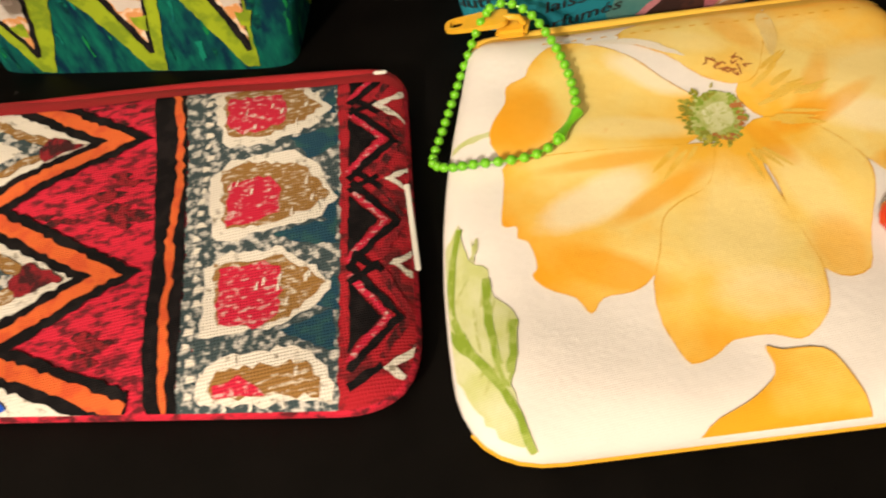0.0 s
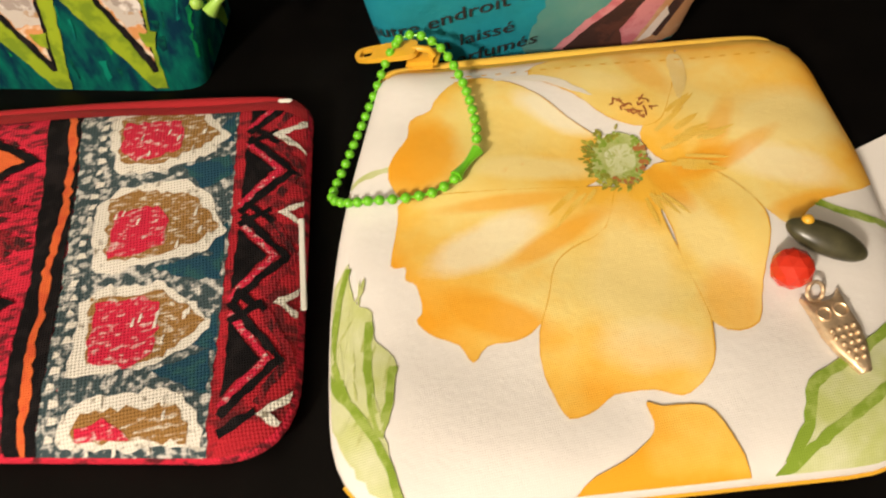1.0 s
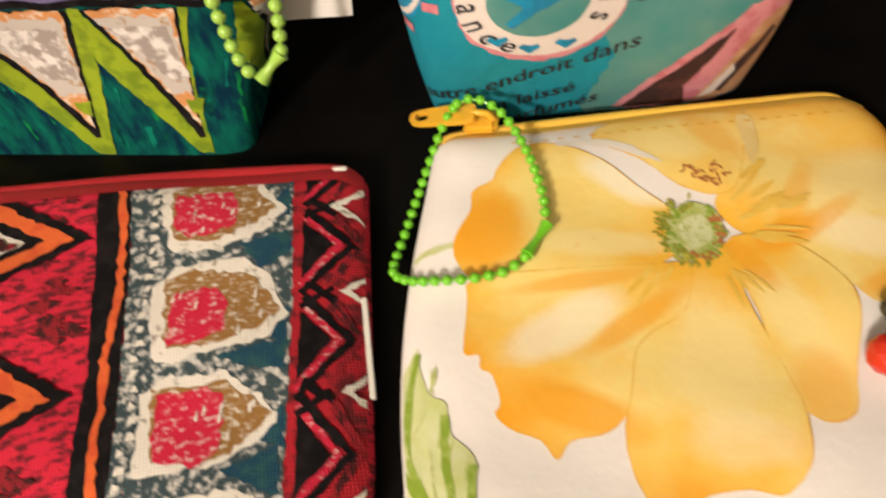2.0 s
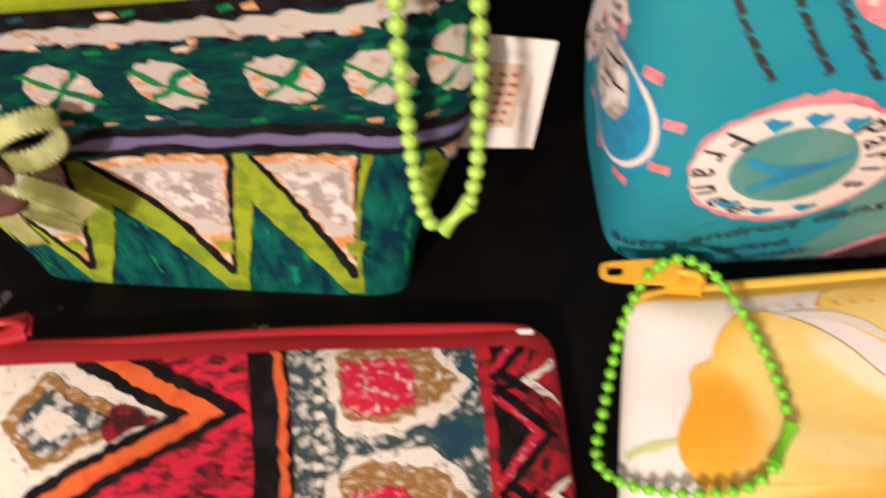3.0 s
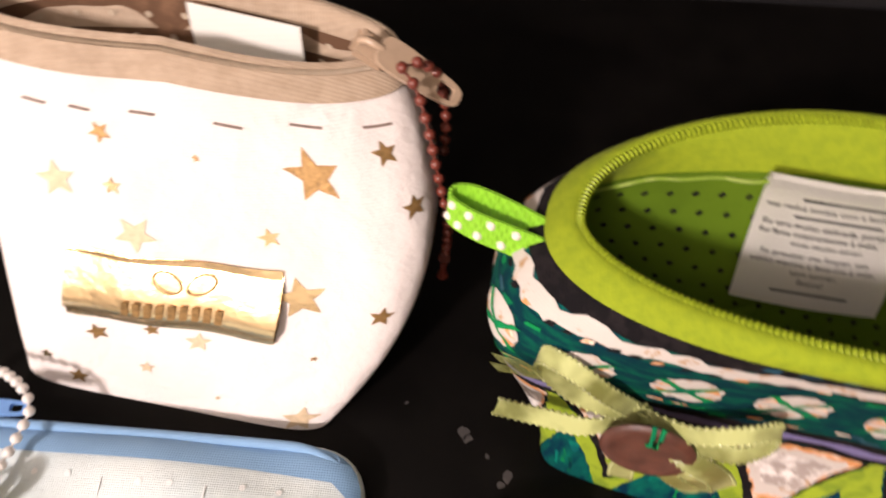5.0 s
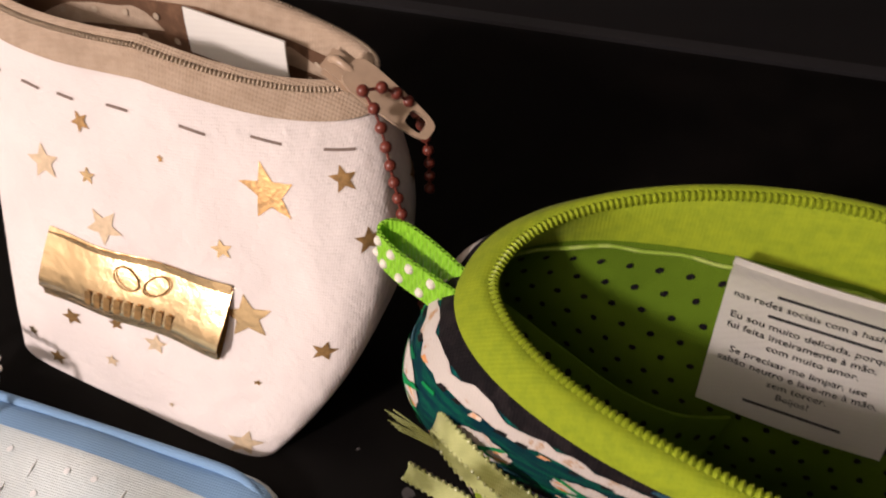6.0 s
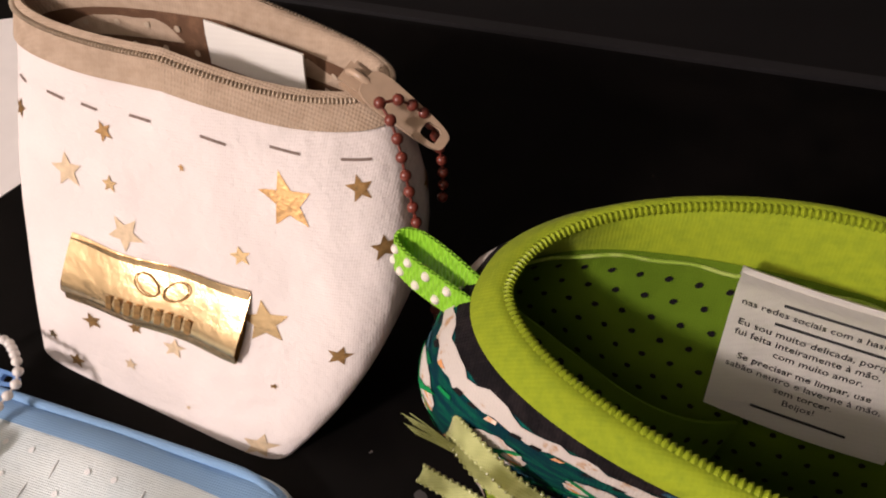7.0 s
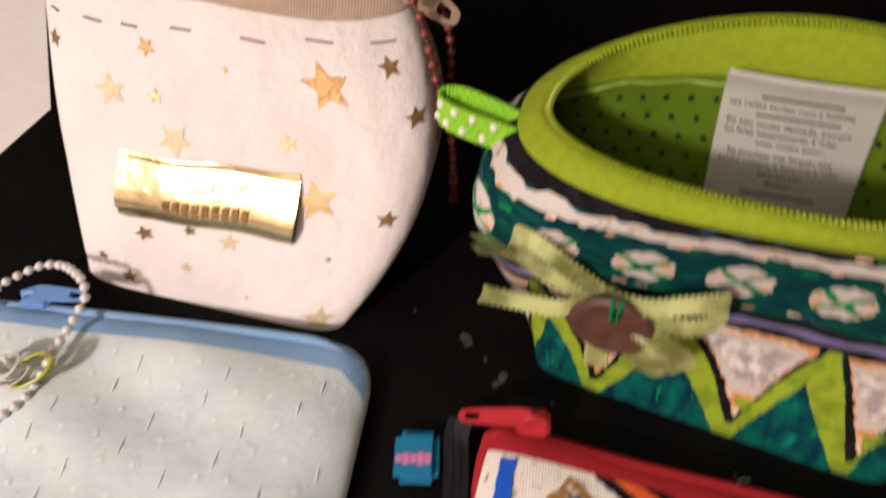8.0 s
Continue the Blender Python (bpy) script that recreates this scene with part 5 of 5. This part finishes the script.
bead_chain("pale green ball chain with clasp beside the price tag", [(0.0148, 0.1690, 0.0330), (0.0165, 0.1705, 0.0420), (0.0178, 0.1735, 0.0560), (0.0188, 0.1780, 0.0700), (0.0185, 0.1830, 0.0840), (0.0150, 0.1880, 0.0950), (0.0090, 0.1900, 0.0990)], 0.0042, 0.00185, PALE_BEAD, ((0.0075, 0.1660, 0.0268), (0.0145, 0.1687, 0.0322)))


def card(name, label, corners, material, thick=0.0004, category="price tag"):
    ob = thing(name, label, category)
    a, b, c, d = (Vector(p) for p in corners)
    n = (b - a).cross(d - a).normalized() * thick
    bm = bmesh.new()
    vs = [bm.verts.new(p) for p in (a, b, c, d, a + n, b + n, c + n, d + n)]
    for f in ((0, 1, 2, 3), (4, 5, 6, 7), (0, 1, 5, 4), (1, 2, 6, 5), (2, 3, 7, 6), (3, 0, 4, 7)):
        bm.faces.new([vs[i] for i in f])
    part("card", bm, material, ob)

    def at(x, y, up):
        p = (a * (1 - x) + b * x) * (1 - y) + (d * (1 - x) + c * x) * y
        return p + n.normalized() * up

    return ob, at


def bar(parent, at, x0, y0, x1, y1, up, material, name="printed_bar"):
    bm = lofted([[at(x0, y0, z), at(x1, y0, z), at(x1, y1, z), at(x0, y1, z)] for z in (up, up + 0.00012)], True, True)
    return part(name, bm, material, parent)


tag, at = card("price_tag", "cream price tag with red print hanging by the green pouch", [(0.0060, 0.1985, 0.0190), (0.0345, 0.1885, 0.0235), (0.0385, 0.1905, 0.0560), (0.0100, 0.2010, 0.0560)], PAPER)
bar(tag, at, 0.46, 0.22, 0.80, 0.80, 0.0005, CREAM, "cream_panel")
for k in range(6):
    for n in range(3):
        x = 0.50 + 0.09 * n + 0.008 * k
        bar(tag, at, x, 0.27 + 0.085 * k, x + RNG.uniform(0.03, 0.07), 0.295 + 0.085 * k, 0.0007, RED_TYPE)
bar(tag, at, 0.86, 0.2, 0.88, 0.7, 0.0006, CREAM)

# ---- white starred pouch ----


def white_print(name, pts, mat, layer=1, rough=0.0, smooth=0, label=""):
    return printed(name, WHITE, pts, mat, white_pouch, layer, rough, smooth, label)


PU, PV = 1000 / 0.235, 1000 / 0.098
STARS = (
    (866, 768, 6.6, 8, 0), (937, 813, 3.1, 4, 0), (950, 678, 3.0, 0, 0), (920, 416, 2.9, -6, 0), (675, 816, 2.6, 30, 0), (628, 690, 4.6, 12, 1), (681, 694, 2.2, 5, 2),
    (699, 580, 4.8, 40, 1), (818, 609, 2.5, 14, 2), (846, 455, 5.8, 16, 2), (714, 146, 2.2, 8, 1), (714, 292, 2.1, 20, 0), (872, 273, 1.1, 0, 0), (893, 45, 5.0, 10, 1),
    (604, 123, 2.0, 0, 2), (558, 790, 2.4, 0, 0), (762, 780, 0.9, 10, 0), (797, 75, 0.9, 0, 1), (985, 560, 2.6, 0, 0), (990, 180, 2.4, 12, 0), (30, 700, 3, 0, 0), (660, 250, 3.0, 25, 0), (760, 268, 3.2, 6, 1), (640, 60, 3.0, 0, 0))
for u, v, r, turn, tone in STARS:
    white_print("gold_star", star_points(u, v, r / 1000, turn, PU, PV), (WORN_GOLD, PALE_GOLD, GOLD_FOIL)[tone], 1, 0.35)
for a, b in ((552, 566), (600, 624), (648, 668), (706, 730), (786, 812), (858, 888), (926, 955)):
    v = 866 + (18 if a > 840 else 0) - (0 if a < 920 else 8)
    white_print("stitch", band([(a, v), (b, v - 4)], 6.5), THREAD_GREY, 1.2)
gold = white_print("gold_label", [(634, 512), (655, 517), (700, 522), (760, 527), (829, 532), (831, 425), (831, 318), (760, 322), (700, 318), (640, 312), (630, 410)], GOLD_FOIL, 7, 0.0, 0, "crumpled gold foil label")
part("label_body", ring_strip(WHITE, [(0.318, 0.0003), (0.330, 0.0022), (0.352, 0.0027), (0.378, 0.0044), (0.405, 0.0046), (0.44, 0.0036), (0.48, 0.0022), (0.522, 0.0003)], 40, 0.634, 0.830), GOLD_FOIL, gold)
for k in range(9):
    u = 0.690 + k * 0.0105
    white_print("raised_bar", [(u * 1000, 385), (u * 1000 + 6.5, 385), (u * 1000 + 6.5, 428), (u * 1000, 428)], WORN_GOLD, 42)
for s in (-1, 1):
    c = 744 + s * 15
    ring = [Vector(WHITE.at((c + 12 * math.cos(a) + 3 * s * math.sin(a)) / 1000, (478 + 22 * math.sin(a) + 6 * s * math.cos(a)) / 1000, 0.0029 - 0.0010 * math.sin(a))) for a in np.linspace(0, 2 * math.pi, 21)[:-1]]
    part("glasses_line", tube(ring, 0.00022, 6, True), WORN_GOLD, gold)
part("zip_tape", ring_strip(WHITE, [(0.934, 0.0004), (0.938, 0.0010), (0.96, 0.0009), (0.992, 0.0009), (1.012, 0.0002), (1.018, -0.0010), (1.010, -0.0020), (0.985, -0.0024), (0.955, -0.0029), (0.925, -0.0034), (0.86, -0.0040)]), BEIGE_TAPE, white_pouch, "beige woven zip tape")
teeth(WHITE, 1.006, 0.0009, 230, 0.0009, BEIGE_COIL, white_pouch)
part("lining", lofted([lining_ring(WHITE, v, -0.0033) for v in np.linspace(0.94, 0.15, 22)], False, True), BROWN_LINING, white_pouch, "brown dotted cotton lining")
bm = bmesh.new()
for row in range(9):
    v = 0.90 - row * 0.06
    for k in range(26):
        u = (k + 0.5 * (row % 2)) / 26
        sag = 0.0022 * (1 - v) * (math.sin(u * 25.1) + 0.8 * math.sin(u * 44 + 3 + v * 6))
        bm.faces.new([bm.verts.new(WHITE.at(u + 0.0036 * math.cos(j), v + 0.010 * math.sin(j), -0.0033 - abs(sag) - 0.002 * (1 - v) - 0.0005)) for j in np.linspace(0, 2 * math.pi, 9)[:-1]])
tagged(part("lining_dots", bm, BEIGE_COIL, white_pouch, "beige printed dots"), kind="stuff")
part("inner_label", ribbon([(-0.1815, 0.2672, 0.0868), (-0.1815, 0.2660, 0.0830), (-0.1812, 0.2640, 0.0760)], Vector((0.027, -0.002, -0.004))), LABEL_CLOTH, white_pouch, "white satin label inside the pouch")
zip_pull(white_pouch, axes((-0.1500, 0.2590, 0.0855), (0.84, -0.12, -0.54), (0.36, -0.45, 0.80)), BEIGE_ZIP, 0.0235, 0.0074)
bead_chain("thin brown ball chain hanging from the beige zip", [(-0.1420, 0.2510, 0.0880), (-0.1385, 0.2490, 0.0830), (-0.1355, 0.2450, 0.0740), (-0.1335, 0.2425, 0.0640), (-0.1315, 0.2405, 0.0540), (-0.1300, 0.2400, 0.0430), (-0.1300, 0.2410, 0.0320), (-0.1305, 0.2425, 0.0220)], 0.0044, 0.00145, BROWN_BEAD, ((-0.1306, 0.2427, 0.0210), (-0.1310, 0.2433, 0.0100)))
bead_chain("thin brown ball chain behind the white pouch corner", [(-0.1420, 0.2510, 0.0880), (-0.1385, 0.2540, 0.0870), (-0.1345, 0.2580, 0.0800), (-0.1325, 0.2600, 0.0690), (-0.1320, 0.2600, 0.0580), (-0.1325, 0.2590, 0.0480)], 0.0044, 0.00145, BROWN_BEAD)

# ---- turquoise travel-print pouch ----


def paris_print(name, pts, mat, layer=1, rough=0.6, smooth=0):
    return printed(name, PARIS, pts, mat, paris_pouch, layer, rough, smooth)


AQUA_DEEP = fabric("deep_turquoise_print", (0.010, 0.26, 0.46), (0.012, 0.20, 0.36), 0.4, 120, pitch=0.0004, relief=0.25, upright=True)
PINK_PRINT = fabric("pink_print", (0.66, 0.26, 0.30), (0.56, 0.16, 0.20), 0.4, 160, pitch=0.0004, relief=0.25, upright=True)
BADGE_WHITE = fabric("white_badge_print", (0.74, 0.66, 0.62), pitch=0.0004, relief=0.25, upright=True)
DARK_BROWN = fabric("dark_brown_print", (0.045, 0.018, 0.014), (0.09, 0.03, 0.02), 0.4, 160, pitch=0.0004, relief=0.25, upright=True)
TAN_PRINT = fabric("tan_print", (0.52, 0.27, 0.13), (0.62, 0.38, 0.22), 0.4, 120, pitch=0.0004, relief=0.25, upright=True)
SAGE_PRINT = fabric("sage_print", (0.05, 0.25, 0.25), (0.13, 0.29, 0.26), 0.5, 60, pitch=0.0004, relief=0.25, sharp=0.2, upright=True)


def ellipse(u, v, a, b, n=28, wob=0.0):
    return [(u + a * (1 + wob * math.sin(5 * t)) * math.cos(t), v + b * (1 + wob * math.cos(4 * t)) * math.sin(t)) for t in np.linspace(0, 2 * math.pi, n + 1)[:-1]]


paris_print("sage_area", [(740, 40), (760, 260), (735, 480), (748, 720), (720, 985), (985, 985), (985, 5), (745, 5)], SAGE_PRINT, 0, 3.0)
BU, BV = 694, 482
paris_print("pink_ring", ellipse(BU, BV, 71, 200, wob=0.03), PINK_PRINT, 1, 1.4)
paris_print("white_ring", ellipse(BU, BV, 69, 180), BADGE_WHITE, 2, 0.4)
paris_print("sage_centre", ellipse(BU - 2, BV + 10, 42, 116), SAGE_PRINT, 3, 0.6)
paris_print("tower", [(BU - 34, BV + 40), (BU - 14, BV + 20), (BU + 8, BV + 28), (BU + 36, BV + 52), (BU + 36, BV + 44), (BU + 10, BV - 2), (BU - 4, BV - 26), (BU - 22, BV - 74), (BU - 28, BV - 62), (BU - 14, BV - 10), (BU - 20, BV + 2), (BU - 35, BV + 22)], AQUA_DEEP, 4, 0.5)
for ang in (118, 92, 64, 232, 262, 294):
    a = math.radians(ang)
    hu, hv = BU + 56 * math.cos(a), BV + 148 * math.sin(a)
    paris_print("heart", [(hu, hv - 22), (hu + 9, hv + 2), (hu + 7, hv + 14), (hu + 1, hv + 8), (hu - 6, hv + 15), (hu - 10, hv + 3)], AQUA_DEEP, 4, 0.2)


def ring_letters(text, start, end, ru, rv, size):
    for k, ch in enumerate(text):
        a = math.radians(start + (end - start) * k / (len(text) - 1))
        cu, cv = BU + ru * math.cos(a), BV + rv * math.sin(a)
        t = math.atan2(math.cos(a) * rv / PVP, -math.sin(a) * ru / PUP) + (0 if end > start else math.pi)

        def place(x, y, cu=cu, cv=cv, t=t):
            x, y = x - size * 0.3, y - size * 0.35
            X, Y = x * math.cos(t) - y * math.sin(t), x * math.sin(t) + y * math.cos(t)
            return PARIS.at((cu + X * PUP) / 1000, (cv + Y * PVP) / 1000, 0.00075)

        lettered(ch, size, place, TYPE, paris_pouch, "letter")


PUP, PVP = 1000 / 0.212, 1000 / 0.096
ring_letters("France", 148, 246, 56, 146, 0.0068)
ring_letters("Paris", 50, -28, 56, 146, 0.0068)
paris_print("blue_badge", ellipse(548, 520, 54, 160, wob=0.02), AQUA_DEEP, 1, 0.6)
paris_print("badge_ring", ellipse(548, 520, 50, 147), BADGE_WHITE, 1.6, 0.4)
paris_print("badge_disc", ellipse(547, 522, 46, 136), AQUA_DEEP, 2.2, 0.4)
paris_print("badge_core", ellipse(536, 570, 32, 100), GREY_INK, 3, 1.0)
for u, v in ((520, 600), (528, 560), (524, 525), (536, 620), (544, 575)):
    paris_print("badge_bar", band([(u, v), (u + 18, v + 22)], 6), INK, 4, 0.3)
for ang in range(0, 360, 40):
    a = math.radians(ang + 20)
    u, v = 548 + 60 * math.cos(a), 520 + 178 * math.sin(a)
    paris_print("pink_dash", [(u - 7, v - 14), (u + 7, v - 14), (u + 7, v + 14), (u - 7, v + 14)], PINK_PRINT, 2, 0.5)
for words, u, v, slant in (("autre endroit dans", 578, 86, 26), ("y a laissé", 632, 36, 24), ("parfumés", 652, -30, 24)):
    slope = math.radians(slant)

    def place(x, y, u=u, v=v, slope=slope):
        X, Y = x * math.cos(slope) - y * math.sin(slope), x * math.sin(slope) + y * math.cos(slope)
        return PARIS.at((u + X * PUP) / 1000, max((v + Y * PVP) / 1000, 0.004), 0.0007)

    lettered(words, 0.0064, place, TYPE, paris_pouch, "script_line", 0.5, "", 0.004)
for k in range(6):
    u0, v0 = 590 + k * 34, 720 + (k % 2) * 20
    for j in range(7):
        u, v = u0 + j * 9, v0 + 190 - j * 30
        paris_print("script_bar", band([(u, v), (u + 8, v - 22), (u + 5, v - 26)], 5), TYPE, 1.5, 0.8)
paris_print("pale_band", [(438, 400), (470, 405), (505, 560), (545, 730), (520, 790), (470, 620)], BADGE_WHITE, 1.2, 1.2)
for k in range(16):
    u, v = 452 + k * 5.2 + RNG.uniform(-8, 8), 430 + k * 20 + RNG.uniform(-20, 20)
    paris_print("script_bar", band([(u, v), (u + 6, v + 24), (u + 10, v + 12)], 3.5), TYPE, 2.0, 0.5)
paris_print("pink_shape", [(772, 20), (800, 150), (835, 290), (868, 400), (905, 420), (930, 350), (905, 180), (930, 30), (880, 5), (800, 5)], PINK_PRINT, 1, 1.0)
paris_print("brown_shape", [(782, 20), (812, 150), (848, 300), (862, 330), (850, 210), (838, 100), (850, 10)], DARK_BROWN, 2, 0.8)
paris_print("tan_shape", [(858, 15), (868, 150), (884, 330), (905, 370), (925, 290), (915, 130), (915, 15)], TAN_PRINT, 2, 0.8)
paris_print("brown_shape", [(872, 60), (880, 180), (898, 300), (906, 280), (893, 150), (884, 40)], DARK_BROWN, 3, 0.5)
paris_print("pale_shape", [(862, 30), (870, 110), (878, 180), (884, 140), (876, 50)], BADGE_WHITE, 3.4, 0.5)
paris_print("brown_band", [(770, 455), (775, 512), (862, 560), (940, 560), (940, 505), (860, 490)], DARK_BROWN, 2, 0.7)
paris_print("red_badge", ellipse(745, 900, 70, 110), PINK_PRINT, 1.5, 0.8)
for k in range(9):
    u = 690 + k * 13
    paris_print("badge_stripe", [(u, 850), (u + 6, 850), (u + 6, 960), (u, 960)], BADGE_WHITE, 2.2, 0.4)
part("zip_tape", ring_strip(PARIS, [(0.95, 0.0006), (0.96, 0.0012), (0.99, 0.0012), (1.015, 0.0), (1.01, -0.002), (0.95, -0.003)]), BLUE_TAPE, paris_pouch, "blue zip tape")
part("lining", lofted([lining_ring(PARIS, v, -0.003) for v in np.linspace(0.96, 0.2, 12)], False, True), BLUE_GAUZE, paris_pouch)

# ---- pale blue pouch ----


def blue_print(name, pts, mat, layer=1, rough=0.0, smooth=0):
    return printed(name, BLUE, pts, mat, blue_pouch, layer, rough, smooth)


DOT_WHITE = fabric("white_dot_weave", (0.82, 0.84, 0.84), pitch=0.0004, relief=0.3)
TUFT = plain("pale_grey_thread", (0.80, 0.82, 0.82), rough=0.8)
blue_print("zip_tape", [(-80, 42.5), (-30, 42.5), (30, 42.6), (54, 41), (60, 36), (66, 30), (80, 60), (-80, 60)], BLUE_TAPE, 2)
part("zip_coil", tube([Vector((*turned(x / 1000, y / 1000, BLUE.c, BLUE.deg), z)) for x, y, z in smooth_loop([(-62, 50, 0.008), (-20, 50.2, 0.009), (30, 50.2, 0.009), (46, 49.6, 0.0085), (55, 46, 0.0078)], 8, False)], 0.0014, 8), BLUE_TAPE, blue_pouch, "blue zip coil along the upper edge")
for row in range(11):
    for k in range(14):
        x = -60 + k * 9.2 + (row % 2) * 4.6 + RNG.uniform(-0.6, 0.6)
        y = 37 - row * 8.0 + RNG.uniform(-0.6, 0.6)
        if abs(x) > 59 or y < -46:
            continue
        if (k + row) % 3:
            blue_print("woven_dot", [(x + 0.9 * math.cos(a), y + 0.9 * math.sin(a)) for a in np.linspace(0, 2 * math.pi, 8)[:-1]], DOT_WHITE, 1)
        else:
            p, q, e = (Vector(BLUE.at(x / 1000, (y - j) / 1000, h)) for j, h in ((0, 0.00005), (2.4, 0.00022), (5.0, 0.00005)))
            part("thread_tuft", tube([p, q, e], lambda t: 0.00022 * (0.5 + math.sin(math.pi * t)), 6), TUFT, blue_pouch)
zip_pull(blue_pouch, axes((-0.2560, 0.1900, 0.0130), (0.99, 0.05, 0.0), (0, 0, 1)), BLUE_ZIP, 0.017, 0.0045)
bead_chain("pearl white ball chain looped on the blue zip", [(-0.2500, 0.1500, 0.0150), (-0.2440, 0.1560, 0.0155), (-0.2415, 0.1640, 0.0155), (-0.2410, 0.1730, 0.0155), (-0.2390, 0.1830, 0.0160), (-0.2375, 0.1900, 0.0175), (-0.2400, 0.1945, 0.0185), (-0.2455, 0.1985, 0.0170), (-0.2520, 0.2015, 0.0145), (-0.2590, 0.2015, 0.0135), (-0.2650, 0.1980, 0.0130), (-0.2690, 0.1920, 0.0145), (-0.2720, 0.1840, 0.0140)], 0.0036, 0.0015, PEARL_BEAD)
rose = thing("ribbon_rose", "white satin ribbon rose with a lime leaf", "ribbon rose")
RC = Vector((-0.2515, 0.1650, 0.0155))
for k in range(9):
    a0 = k * 1.3
    r = 0.0016 + 0.0006 * k
    pts = [RC + Vector((r * math.cos(a0 + t), r * math.sin(a0 + t), 0.0030 - 0.00028 * k + 0.0004 * math.sin(t * 2))) for t in np.linspace(0, 2.4, 6)]
    part("rose_petal", ribbon(pts, Vector((0.0004, 0.0, 0.0044 - 0.0002 * k)), 0.0002), LABEL_CLOTH, rose)
part("leaf_loop", ribbon([RC + Vector(p) for p in ((0.004, 0.003, 0.001), (0.0095, 0.0050, 0.003), (0.0135, 0.0035, 0.003), (0.0125, -0.0010, 0.002), (0.0075, -0.0045, 0.001), (0.0040, -0.005, 0.0005))], Vector((0.0022, -0.0016, 0.0050))), LIME_SATIN, rose)

# ---- cards and marks on the table ----
sheet, at = card("paper_card", "plain white paper card lying on the table", [(-0.3120, 0.2480, 0.0005), (-0.2995, 0.2795, 0.0005), (-0.3450, 0.3700, 0.0005), (-0.4300, 0.3300, 0.0005)], PAPER, -0.0004, "paper card")
ytag, at = card("price_tag", "white price tag with a red line drawing, tucked under the pouch", [(0.150, 0.0420, 0.0008), (0.200, 0.0500, 0.0030), (0.1930, 0.1060, 0.0030), (0.1480, 0.0935, 0.0008)], PAPER)
loop = [at(0.70 + 0.10 * math.cos(a), 0.66 + 0.16 * math.sin(a), 0.0006) for a in np.linspace(0, 2 * math.pi, 25)[:-1]]
part("line_drawing", tube(loop, 0.00025, 6, True), RED_TYPE, ytag)
loop = [at(0.72 + 0.05 * math.cos(a), 0.63 + 0.05 * math.sin(a), 0.0006) for a in (0.3, 2.4, 4.2)]
part("line_drawing", tube(loop, 0.00025, 6, True), RED_TYPE, ytag)
CHIP = plain("pale_scuff", (0.04, 0.035, 0.033), rough=0.7)
bm = bmesh.new()
for x, y, r in ((-0.122, 0.1975, 0.0022), (-0.1206, 0.1955, 0.0016), (-0.1094, 0.1853, 0.0018), (-0.1110, 0.1830, 0.0013), (-0.0432, 0.1640, 0.0008), (-0.1150, 0.1905, 0.0010), (-0.094, 0.1790, 0.0012), (-0.139, 0.205, 0.0007)):
    vs = [bm.verts.new((x + r * RNG.uniform(0.4, 1.1) * math.cos(a), y + r * RNG.uniform(0.4, 1.3) * math.sin(a), 0.00012)) for a in np.linspace(0, 2 * math.pi, 10)[:-1]]
    bm.faces.new(vs)
tagged(part("table_scuffs", bm, CHIP), "faint pale scuffs on the black table", "scuffs", kind="stuff")
part("loose_thread", tube([Vector(p) for p in smooth_loop([(-0.0450, 0.1560, 0.0004), (-0.0440, 0.1600, 0.0016), (-0.0425, 0.1622, 0.0012), (-0.0395, 0.1630, 0.0004)], 6, False)], 0.0002, 6), TUFT)
tagged(bpy.data.objects["loose_thread"], "curled grey loose thread on the table", "thread")
